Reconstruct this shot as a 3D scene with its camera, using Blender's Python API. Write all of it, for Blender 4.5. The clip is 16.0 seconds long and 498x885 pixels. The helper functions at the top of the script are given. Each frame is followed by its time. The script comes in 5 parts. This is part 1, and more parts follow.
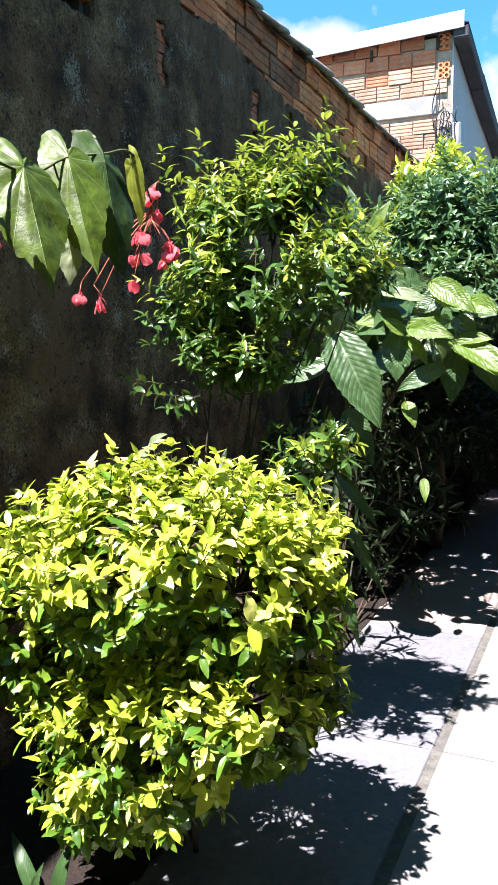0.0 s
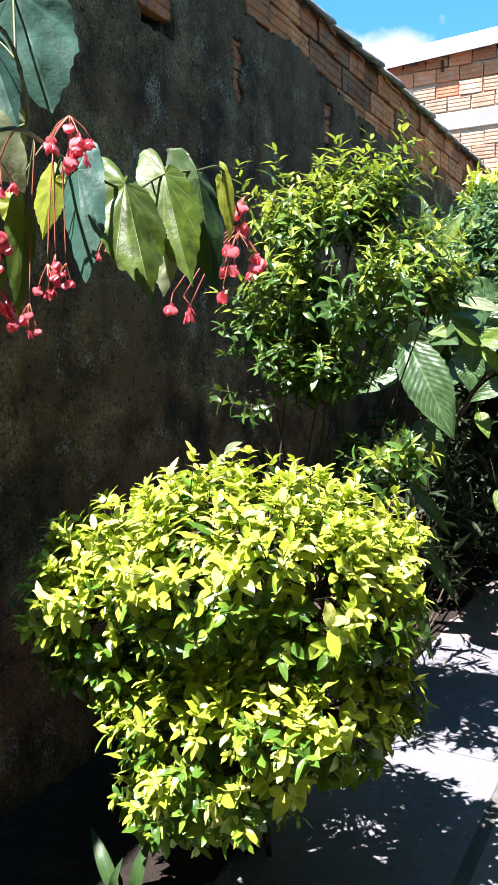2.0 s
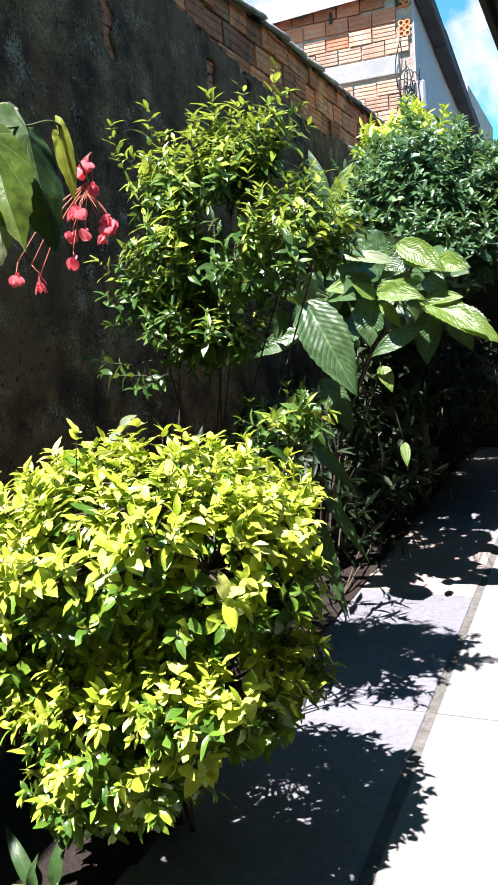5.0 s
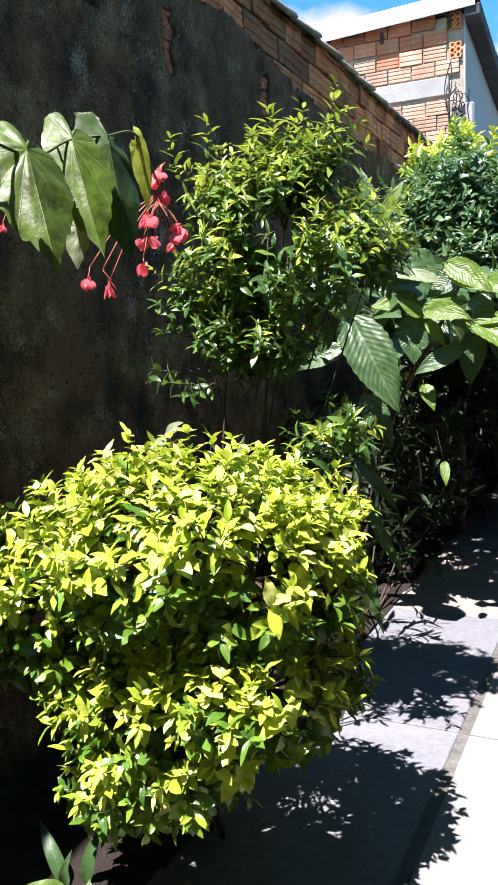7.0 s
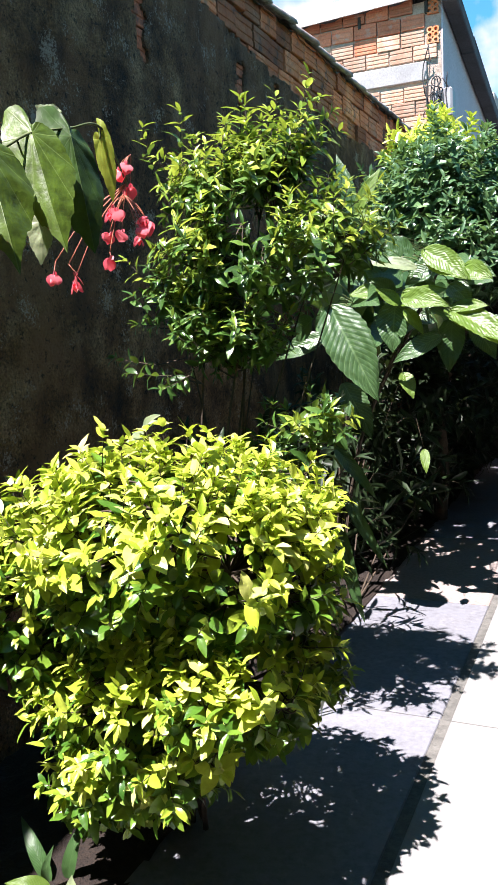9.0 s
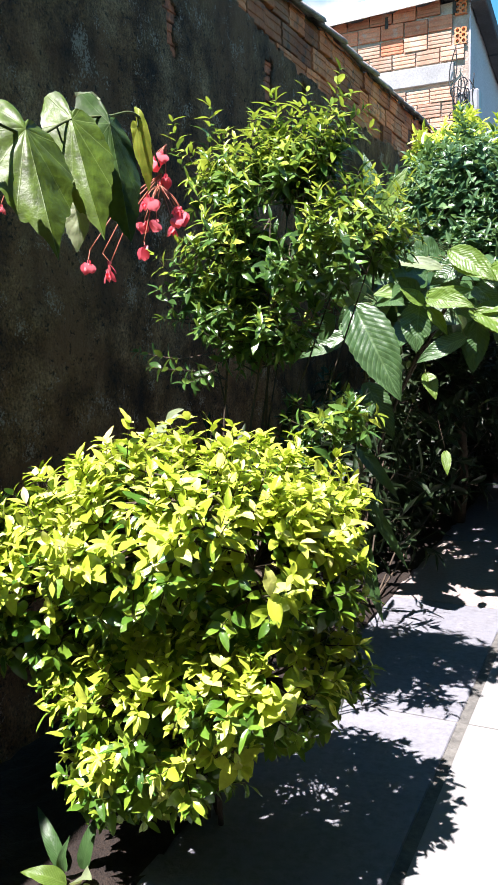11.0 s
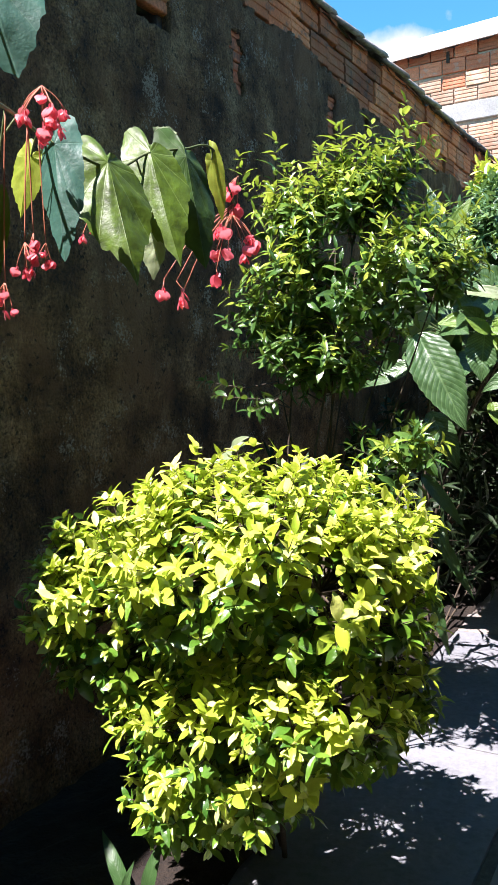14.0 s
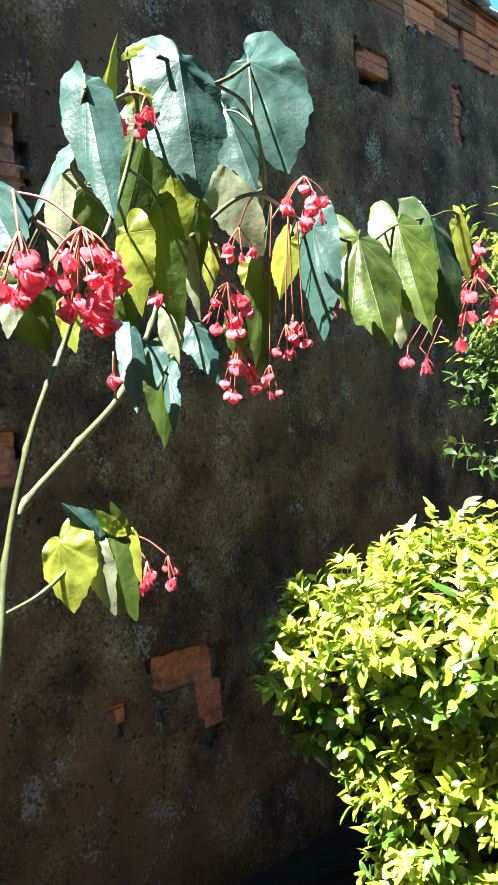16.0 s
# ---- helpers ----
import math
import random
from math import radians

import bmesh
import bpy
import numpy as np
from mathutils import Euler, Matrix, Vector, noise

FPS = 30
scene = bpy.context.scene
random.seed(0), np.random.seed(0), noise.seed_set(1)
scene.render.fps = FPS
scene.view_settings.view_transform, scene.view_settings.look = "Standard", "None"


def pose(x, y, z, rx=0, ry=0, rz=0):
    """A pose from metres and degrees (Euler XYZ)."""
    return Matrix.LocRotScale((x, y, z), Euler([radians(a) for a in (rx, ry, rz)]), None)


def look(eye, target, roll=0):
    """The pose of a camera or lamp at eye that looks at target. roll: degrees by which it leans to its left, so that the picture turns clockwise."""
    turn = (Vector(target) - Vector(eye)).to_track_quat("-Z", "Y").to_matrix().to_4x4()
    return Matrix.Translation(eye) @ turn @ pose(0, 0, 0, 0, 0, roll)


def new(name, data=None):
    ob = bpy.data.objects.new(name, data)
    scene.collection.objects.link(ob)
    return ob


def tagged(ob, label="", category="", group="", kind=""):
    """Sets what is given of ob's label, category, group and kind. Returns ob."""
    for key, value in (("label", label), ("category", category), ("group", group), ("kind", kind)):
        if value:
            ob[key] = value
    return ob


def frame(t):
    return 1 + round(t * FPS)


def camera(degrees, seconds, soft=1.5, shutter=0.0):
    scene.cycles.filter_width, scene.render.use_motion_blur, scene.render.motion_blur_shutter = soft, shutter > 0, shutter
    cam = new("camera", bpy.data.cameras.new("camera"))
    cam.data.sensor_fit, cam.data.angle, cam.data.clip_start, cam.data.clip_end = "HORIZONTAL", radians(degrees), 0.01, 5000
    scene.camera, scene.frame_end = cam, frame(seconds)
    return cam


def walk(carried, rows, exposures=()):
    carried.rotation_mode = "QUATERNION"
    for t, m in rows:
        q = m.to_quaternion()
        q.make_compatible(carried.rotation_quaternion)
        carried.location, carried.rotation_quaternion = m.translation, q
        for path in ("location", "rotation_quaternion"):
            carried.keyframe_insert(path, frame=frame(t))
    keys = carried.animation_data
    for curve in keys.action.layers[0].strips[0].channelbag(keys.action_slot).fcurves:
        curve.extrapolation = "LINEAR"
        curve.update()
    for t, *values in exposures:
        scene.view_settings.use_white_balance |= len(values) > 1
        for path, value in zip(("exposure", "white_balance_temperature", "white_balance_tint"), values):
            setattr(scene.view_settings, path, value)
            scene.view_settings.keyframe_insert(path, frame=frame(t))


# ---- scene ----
cam = camera(34.2, 16.0, soft=0.9)
PATH = [
    (0, (-0.016, -0.024, 1.522), (-0.823, 1.793, 1.299), -0.2),
    (0.5, (-0.002, -0.024, 1.523), (-0.779, 1.807, 1.313), -0.9),
    (1, (-0.014, -0.045, 1.519), (-0.861, 1.756, 1.325), -0.2),
    (1.5, (-0.04, -0.063, 1.521), (-0.949, 1.706, 1.32), 0.4),
    (2, (-0.036, -0.077, 1.517), (-0.984, 1.674, 1.322), -0.2),
    (2.5, (-0.047, -0.075, 1.51), (-1.064, 1.634, 1.297), -0.4),
    (3, (-0.027, -0.066, 1.512), (-1.009, 1.664, 1.301), -2.4),
    (3.5, (0.02, -0.007, 1.514), (-0.841, 1.782, 1.272), -3.9),
    (4, (0.037, 0.04, 1.509), (-0.745, 1.86, 1.235), -5.2),
    (6.5, (-0.003, 0.01, 1.505), (-0.832, 1.809, 1.233), -2.1),
    (7, (-0.01, -0.009, 1.502), (-0.862, 1.784, 1.259), -1.9),
    (7.5, (-0.01, -0.023, 1.515), (-0.853, 1.774, 1.271), -0.8),
    (8, (0.014, 0.006, 1.509), (-0.806, 1.815, 1.271), -2.6),
    (8.5, (0.03, 0.023, 1.508), (-0.782, 1.831, 1.239), -3.6),
    (8.7, (0.02, 0.014, 1.511), (-0.796, 1.82, 1.24), -2.9),
    (10.8, (-0.011, 0.009, 1.503), (-0.838, 1.808, 1.22), -2.2),
    (11, (-0.018, 0.005, 1.498), (-0.87, 1.794, 1.226), -1.5),
    (11.5, (-0.016, 0.005, 1.503), (-0.879, 1.789, 1.234), -1.9),
    (12, (-0.016, 0.009, 1.497), (-0.91, 1.779, 1.239), -2.3),
    (12.5, (-0.019, -0.001, 1.496), (-0.919, 1.767, 1.247), -2.0),
    (13, (-0.028, 0.0, 1.488), (-0.932, 1.767, 1.246), -1.5),
    (13.5, (-0.025, -0.023, 1.486), (-0.979, 1.725, 1.306), -1.8),
    (14, (-0.029, -0.02, 1.484), (-1.012, 1.712, 1.295), -1.7),
    (14.5, (-0.036, -0.032, 1.478), (-1.101, 1.66, 1.425), -2.1),
    (15, (-0.04, -0.057, 1.479), (-1.194, 1.577, 1.451), -2.5),
    (15.5, (-0.047, -0.059, 1.479), (-1.255, 1.533, 1.419), -3.2),
    (16, (-0.085, -0.052, 1.519), (-1.478, 1.382, 1.476), -3.1),
]
EXPOSURES = [(0.0, 1.85, 6350, 24), (1.0, 1.9, 6350, 24), (2.0, 1.91, 6350, 24), (3.5, 1.85, 6350, 24), (4.0, 1.73, 6350, 24), (6.5, 1.78, 6350, 24), (7.0, 1.65, 6350, 24), (8.0, 1.67, 6350, 24), (8.5, 1.72, 6350, 24), (12.5, 1.75, 6350, 24), (14.0, 1.76, 6350, 24), (14.5, 1.81, 6350, 24), (15.0, 2.26, 6350, 24), (15.5, 2.36, 6350, 24), (16.0, 2.48, 6350, 24)]
walk(cam, [(t, look(eye, target, roll)) for t, eye, target, roll in PATH], EXPOSURES)

# ---- light ----
SUN = Vector((-0.14, -0.45, 1.0)).normalized()
world = bpy.data.worlds.new("world")
scene.world = world
world.use_nodes = True
wn, wl = world.node_tree.nodes, world.node_tree.links
sky = wn.new("ShaderNodeTexSky")
sky.sky_type, sky.sun_disc = "NISHITA", False
sky.sun_elevation, sky.sun_rotation = math.asin(SUN.z), math.atan2(SUN.x, SUN.y)
sky.air_density, sky.dust_density, sky.ozone_density = 1.1, 0.1, 1.5
coord = wn.new("ShaderNodeTexCoord")
cloud_noise = wn.new("ShaderNodeTexNoise")
cloud_noise.inputs["Scale"].default_value, cloud_noise.inputs["Detail"].default_value = 7.0, 7.0
cloud_map = wn.new("ShaderNodeMapping")
cloud_map.inputs["Location"].default_value = (0.35, 0.2, 0.1)
wl.new(coord.outputs["Generated"], cloud_map.inputs["Vector"])
wl.new(cloud_map.outputs["Vector"], cloud_noise.inputs["Vector"])
cloud_ramp = wn.new("ShaderNodeValToRGB")
cloud_ramp.color_ramp.elements[0].position, cloud_ramp.color_ramp.elements[1].position = 0.61, 0.72
bank = None
for way, reach in (((-0.34, 0.875, 0.335), 0.12), ((-0.10, 0.955, 0.26), 0.13), ((-0.6, 0.7, 0.75), 0.2), ((0.5, 0.7, 0.5), 0.2)):
    gap = wn.new("ShaderNodeVectorMath")
    gap.operation = "DISTANCE"
    gap.inputs[1].default_value = Vector(way).normalized()
    wl.new(coord.outputs["Generated"], gap.inputs[0])
    near = wn.new("ShaderNodeMapRange")
    near.inputs["From Min"].default_value, near.inputs["From Max"].default_value = 0.0, reach
    near.inputs["To Min"].default_value, near.inputs["To Max"].default_value = 0.24, 0.0
    wl.new(gap.outputs["Value"], near.inputs["Value"])
    total = wn.new("ShaderNodeMath")
    wl.new(near.outputs[0], total.inputs[0])
    wl.new((bank or cloud_noise).outputs[0], total.inputs[1])
    bank = total
wl.new(bank.outputs[0], cloud_ramp.inputs["Fac"])
cloud_mix = wn.new("ShaderNodeMix")
cloud_mix.data_type = "RGBA"
cloud_mix.inputs[7].default_value = (7.0, 7.3, 7.6, 1)
wl.new(cloud_ramp.outputs["Color"], cloud_mix.inputs[0])
tint = wn.new("ShaderNodeMix")
tint.data_type, tint.blend_type = "RGBA", "MULTIPLY"
tint.inputs[0].default_value, tint.inputs[7].default_value = 1.0, (0.50, 1.38, 1.42, 1)
wl.new(sky.outputs["Color"], tint.inputs[6])
wl.new(tint.outputs[2], cloud_mix.inputs[6])
wl.new(cloud_mix.outputs[2], wn["Background"].inputs["Color"])
wn["Background"].inputs["Strength"].default_value = 0.050

sun_data = bpy.data.lights.new("sun", "SUN")
sun_data.energy, sun_data.angle, sun_data.color = 5.0, radians(0.5), (1.0, 0.97, 0.91)
sun = new("sun", sun_data)
sun.matrix_world = look(SUN * 30, (0, 0, 0))


# ---- materials ----
def nodes_of(name):
    mat = bpy.data.materials.new(name)
    mat.use_nodes = True
    nt = mat.node_tree
    return mat, nt.nodes, nt.links, nt.nodes["Principled BSDF"], nt.nodes["Material Output"]


def ramp_node(nodes, stops):
    r = nodes.new("ShaderNodeValToRGB")
    el = r.color_ramp.elements
    while len(el) < len(stops):
        el.new(0.5)
    for e, (p, c) in zip(el, stops):
        e.position, e.color = p, (*c, 1)
    return r


def noise_node(nodes, links, scale, detail=5.0, rough=0.6, stretch=None):
    geo = nodes.new("ShaderNodeNewGeometry")
    n = nodes.new("ShaderNodeTexNoise")
    n.inputs["Scale"].default_value, n.inputs["Detail"].default_value, n.inputs["Roughness"].default_value = scale, detail, rough
    if stretch:
        m = nodes.new("ShaderNodeMapping")
        m.inputs["Scale"].default_value = stretch
        links.new(geo.outputs["Position"], m.inputs["Vector"])
        links.new(m.outputs["Vector"], n.inputs["Vector"])
    else:
        links.new(geo.outputs["Position"], n.inputs["Vector"])
    return n


def mixed(nodes, links, fac, a, b, kind="MIX"):
    m = nodes.new("ShaderNodeMix")
    m.data_type, m.blend_type = "RGBA", kind
    if isinstance(fac, float):
        m.inputs[0].default_value = fac
    else:
        links.new(fac, m.inputs[0])
    for sock, v in ((m.inputs[6], a), (m.inputs[7], b)):
        if isinstance(v, tuple):
            sock.default_value = (*v, 1)
        else:
            links.new(v, sock)
    return m.outputs[2]


def bump(nodes, links, bsdf, height, strength, dist):
    b = nodes.new("ShaderNodeBump")
    b.inputs["Strength"].default_value, b.inputs["Distance"].default_value = strength, dist
    links.new(height, b.inputs["Height"])
    links.new(b.outputs["Normal"], bsdf.inputs["Normal"])
    return b


def surface(name, stops, scale, rough=0.85, fine=60.0, bump_s=0.5, bump_d=0.01, second=None, per_object=0.0, stretch=None, metal=0.0, grain_lo=0.62, flecks=None, streaks=False):
    """Mottled solid surface: large blotches, fine grain and relief."""
    mat, n, l, bsdf, out = nodes_of(name)
    big, small = noise_node(n, l, scale, 6, 0.65, stretch), noise_node(n, l, fine, 4, 0.7)
    r = ramp_node(n, stops)
    l.new(big.outputs["Fac"], r.inputs["Fac"])
    col = r.outputs["Color"]
    grain = ramp_node(n, [(0.3, (grain_lo,) * 3), (0.7, (1.75 - grain_lo,) * 3)])
    l.new(small.outputs["Fac"], grain.inputs["Fac"])
    col = mixed(n, l, 0.8, col, grain.outputs["Color"], "MULTIPLY")
    if second:
        tint, sc, lo, hi = second
        s = noise_node(n, l, sc, 5, 0.7)
        sr = ramp_node(n, [(lo, (0, 0, 0)), (hi, (1, 1, 1))])
        l.new(s.outputs["Fac"], sr.inputs["Fac"])
        col = mixed(n, l, sr.outputs["Color"], col, tint)
    if streaks:
        run = noise_node(n, l, 1.0, 6, 0.7, (4.5, 4.5, 1.1))
        rr = ramp_node(n, [(0.34, (0.42, 0.40, 0.38)), (0.56, (1.12, 1.1, 1.08))])
        l.new(run.outputs["Fac"], rr.inputs["Fac"])
        col = mixed(n, l, 0.75, col, rr.outputs["Color"], "MULTIPLY")
        # Dark spots in the colour stand for shade inside small pits.
        pit = noise_node(n, l, 30.0, 3, 0.8)
        pr_ = ramp_node(n, [(0.33, (0.12, 0.11, 0.1)), (0.42, (1, 1, 1))])
        l.new(pit.outputs["Fac"], pr_.inputs["Fac"])
        col = mixed(n, l, 0.9, col, pr_.outputs["Color"], "MULTIPLY")
    if flecks:
        tint, sc, lo, hi = flecks
        s, wide = noise_node(n, l, sc, 6, 0.75), noise_node(n, l, sc * 0.09, 3, 0.5)
        both = n.new("ShaderNodeMath")
        both.operation = "MULTIPLY"
        l.new(s.outputs["Fac"], both.inputs[0])
        l.new(wide.outputs["Fac"], both.inputs[1])
        sr = ramp_node(n, [(lo, (0, 0, 0)), (hi, (0.85, 0.85, 0.85))])
        l.new(both.outputs[0], sr.inputs["Fac"])
        col = mixed(n, l, sr.outputs["Color"], col, tint)
    if per_object:
        info = n.new("ShaderNodeObjectInfo")
        pr = ramp_node(n, [(0, (1 - per_object,) * 3), (0.5, (1.0, 1.0 - 0.12 * per_object, 1.0 - 0.2 * per_object)), (1, (1 + per_object * 0.6,) * 3)])
        l.new(info.outputs["Random"], pr.inputs["Fac"])
        col = mixed(n, l, 1.0, col, pr.outputs["Color"], "MULTIPLY")
    l.new(col, bsdf.inputs["Base Color"])
    bsdf.inputs["Roughness"].default_value, bsdf.inputs["Metallic"].default_value = rough, metal
    add = n.new("ShaderNodeMath")
    add.operation = "ADD"
    l.new(big.outputs["Fac"], add.inputs[0])
    l.new(small.outputs["Fac"], add.inputs[1])
    bump(n, l, bsdf, add.outputs[0], bump_s, bump_d)
    return mat


def foliage(name, stops, through_col, through_amt, rough=0.4, veins=0.0, spec=0.5, blotch=0.25, vein_col=None, vein_h=0.7, palmate=False):
    """Leaf: colour per leaf, light passing through, gloss; veins run along the leaf's own u, v."""
    mat, n, l, bsdf, out = nodes_of(name)
    geo = n.new("ShaderNodeNewGeometry")
    r = ramp_node(n, stops)
    l.new(geo.outputs["Random Per Island"], r.inputs["Fac"])
    mott = noise_node(n, l, 45.0, 4, 0.6)
    mr = ramp_node(n, [(0.3, (1 - blotch,) * 3), (0.7, (1 + blotch * 0.5,) * 3)])
    l.new(mott.outputs["Fac"], mr.inputs["Fac"])
    col = mixed(n, l, 1.0, r.outputs["Color"], mr.outputs["Color"], "MULTIPLY")
    height = mott.outputs["Fac"]
    if veins:
        uv = n.new("ShaderNodeUVMap")
        sep = n.new("ShaderNodeSeparateXYZ")
        l.new(uv.outputs["UV"], sep.inputs[0])
        side = n.new("ShaderNodeMath")
        side.operation = "ABSOLUTE"
        l.new(sep.outputs["Y"], side.inputs[0])
        comb = n.new("ShaderNodeMath")
        comb.operation = "MULTIPLY_ADD"
        l.new(side.outputs[0], comb.inputs[0])
        comb.inputs[1].default_value = -0.25
        l.new(sep.outputs["X"], comb.inputs[2])
        wave = n.new("ShaderNodeMath")
        wave.operation = "MULTIPLY"
        l.new(comb.outputs[0], wave.inputs[0])
        wave.inputs[1].default_value = veins * 6.2832
        sine = n.new("ShaderNodeMath")
        sine.operation = "COSINE"
        l.new(wave.outputs[0], sine.inputs[0])
        line = ramp_node(n, [(0.90, (0, 0, 0)), (0.99, (1, 1, 1))])
        half = n.new("ShaderNodeMath")
        half.operation = "MULTIPLY_ADD"
        half.inputs[1].default_value = half.inputs[2].default_value = 0.5
        l.new(sine.outputs[0], half.inputs[0])
        l.new(half.outputs[0], line.inputs["Fac"])
        mid = ramp_node(n, [(0.02, (1, 1, 1)), (0.06, (0, 0, 0))])
        l.new(side.outputs[0], mid.inputs["Fac"])
        both = mixed(n, l, 1.0, line.outputs["Color"], mid.outputs["Color"], "LIGHTEN")
        if palmate:
            rays = ramp_node(n, [(0.002, (0.7, 0.7, 0.7)), (0.014, (0, 0, 0))])
            l.new(sep.outputs["X"], rays.inputs["Fac"])
            both = rays.outputs["Color"]
        soft = n.new("ShaderNodeMath")
        soft.operation = "MULTIPLY"
        soft.inputs[1].default_value = 0.55
        l.new(both, soft.inputs[0])
        col = mixed(n, l, soft.outputs[0], col, vein_col or through_col)
        hs = n.new("ShaderNodeMath")
        hs.operation = "MULTIPLY_ADD"
        l.new(both if palmate else half.outputs[0], hs.inputs[0])
        hs.inputs[1].default_value = -vein_h
        l.new(mott.outputs["Fac"], hs.inputs[2])
        height = hs.outputs[0]
    l.new(col, bsdf.inputs["Base Color"])
    bsdf.inputs["Roughness"].default_value = rough
    bsdf.inputs["Specular IOR Level"].default_value = spec
    b = bump(n, l, bsdf, height, 0.35, 0.006)
    tr = n.new("ShaderNodeBsdfTranslucent")
    l.new(mixed(n, l, 0.6, col, through_col), tr.inputs["Color"])
    l.new(b.outputs["Normal"], tr.inputs["Normal"])
    ms = n.new("ShaderNodeMixShader")
    ms.inputs[0].default_value = through_amt
    l.new(bsdf.outputs[0], ms.inputs[1])
    l.new(tr.outputs[0], ms.inputs[2])
    l.new(ms.outputs[0], out.inputs["Surface"])
    return mat


PLASTER = surface("weathered_plaster", [(0.32, (0.055, 0.024, 0.008)), (0.44, (0.17, 0.082, 0.030)), (0.55, (0.34, 0.185, 0.078)), (0.68, (0.57, 0.365, 0.185))], 4.2, 0.95, 85, 1.0, 0.06,
                  second=((0.31, 0.15, 0.066), 1.3, 0.47, 0.62), grain_lo=0.02, flecks=((0.62, 0.50, 0.37), 80.0, 0.335, 0.375), streaks=True)
BRICK = surface("fired_clay", [(0.3, (0.50, 0.13, 0.045)), (0.52, (0.66, 0.225, 0.085)), (0.75, (0.70, 0.40, 0.23))], 3.0, 0.9, 70, 0.6, 0.006,
                second=((0.15, 0.095, 0.065), 7.0, 0.52, 0.66), per_object=0.62)
BRICK_PALE = surface("pale_fired_clay", [(0.3, (0.52, 0.28, 0.18)), (0.55, (0.62, 0.40, 0.28)), (0.75, (0.66, 0.51, 0.40))], 3.0, 0.9, 60, 0.5, 0.006,
                     second=((0.55, 0.40, 0.30), 6.0, 0.50, 0.66), per_object=0.34)
BRICK_HOUSE = surface("reddish_shaded_house_clay", [(0.3, (0.52, 0.17, 0.085)), (0.55, (0.60, 0.23, 0.125)), (0.75, (0.63, 0.34, 0.22))], 3.0, 0.9, 60, 0.5, 0.006,
                      second=((0.42, 0.30, 0.24), 8.0, 0.58, 0.70), per_object=0.35)
BRICK_RED = surface("raw_red_clay", [(0.3, (0.46, 0.13, 0.06)), (0.7, (0.60, 0.22, 0.10))], 4.0, 0.9, 60, 0.5, 0.006, second=((0.16, 0.08, 0.05), 11.0, 0.5, 0.64), grain_lo=0.4)
MORTAR = surface("old_mortar", [(0.3, (0.05, 0.043, 0.037)), (0.7, (0.20, 0.18, 0.155))], 6.0, 0.95, 70, 0.9, 0.01)
MORTAR_PALE = surface("pale_mortar", [(0.3, (0.40, 0.31, 0.24)), (0.7, (0.60, 0.49, 0.40))], 6.0, 0.95, 70, 0.9, 0.01)
CONCRETE = surface("grey_concrete", [(0.3, (0.30, 0.30, 0.29)), (0.7, (0.46, 0.455, 0.44))], 3.0, 0.9, 60, 0.5, 0.006)
CAP = surface("lichened_cap_tile", [(0.3, (0.16, 0.14, 0.125)), (0.5, (0.38, 0.345, 0.31)), (0.7, (0.58, 0.53, 0.48))], 7.0, 0.95, 50, 0.8, 0.01,
              second=((0.30, 0.15, 0.09), 4.0, 0.55, 0.7))
SLAB = surface("cement_slab", [(0.3, (0.25, 0.252, 0.242)), (0.7, (0.30, 0.30, 0.286))], 2.2, 0.8, 45, 0.3, 0.004, per_object=0.04, grain_lo=0.8)
SLAB_EDGE = surface("rough_blue_grey_slab", [(0.3, (0.175, 0.182, 0.20)), (0.7, (0.225, 0.232, 0.25))], 3.0, 0.8, 32, 0.5, 0.008,
               second=((0.19, 0.20, 0.225), 9.0, 0.5, 0.65), per_object=0.05)
SLAB_PINK = surface("pinkish_cement_slab", [(0.3, (0.27, 0.225, 0.20)), (0.7, (0.31, 0.265, 0.24))], 2.2, 0.8, 45, 0.35, 0.004)
JOINT = surface("joint_mortar", [(0.3, (0.085, 0.085, 0.076)), (0.7, (0.19, 0.187, 0.165))], 14.0, 0.95, 80, 0.8, 0.006)
SOIL = surface("garden_soil", [(0.3, (0.014, 0.009, 0.006)), (0.7, (0.045, 0.03, 0.019))], 8.0, 0.95, 60, 1.0, 0.03)
GROUND = surface("bare_ground", [(0.3, (0.10, 0.085, 0.065)), (0.7, (0.18, 0.15, 0.11))], 0.4, 0.95, 8, 0.8, 0.03)
LILAC = surface("lilac_render", [(0.3, (0.44, 0.43, 0.46)), (0.7, (0.52, 0.51, 0.54))], 1.6, 0.9, 40, 0.3, 0.004)
WHITE = surface("white_painted_metal", [(0.3, (0.76, 0.77, 0.78)), (0.7, (0.84, 0.84, 0.84))], 2.0, 0.5, 30, 0.1, 0.002)
# Sheet colour set dark to carry the shade along the eave.
FIBRE = surface("weathered_shaded_fibre_cement", [(0.3, (0.035, 0.038, 0.045)), (0.7, (0.08, 0.085, 0.10))], 4.0, 0.9, 50, 0.4, 0.004)
DARKWOOD = surface("dark_eave_board", [(0.3, (0.02, 0.015, 0.012)), (0.7, (0.05, 0.04, 0.03))], 3.0, 0.8, 40, 0.4, 0.004, stretch=(12, 0.6, 12))
HOUSEPAINT = surface("low_bounce_wall_paint", [(0.3, (0.20, 0.18, 0.16)), (0.7, (0.30, 0.27, 0.24))], 1.5, 0.85, 50, 0.3, 0.004)
BARK = surface("twig_bark", [(0.3, (0.035, 0.026, 0.017)), (0.7, (0.11, 0.08, 0.05))], 20.0, 0.9, 120, 0.6, 0.003)
CANE = surface("green_cane", [(0.3, (0.07, 0.105, 0.03)), (0.7, (0.17, 0.20, 0.07))], 25.0, 0.55, 140, 0.4, 0.002)
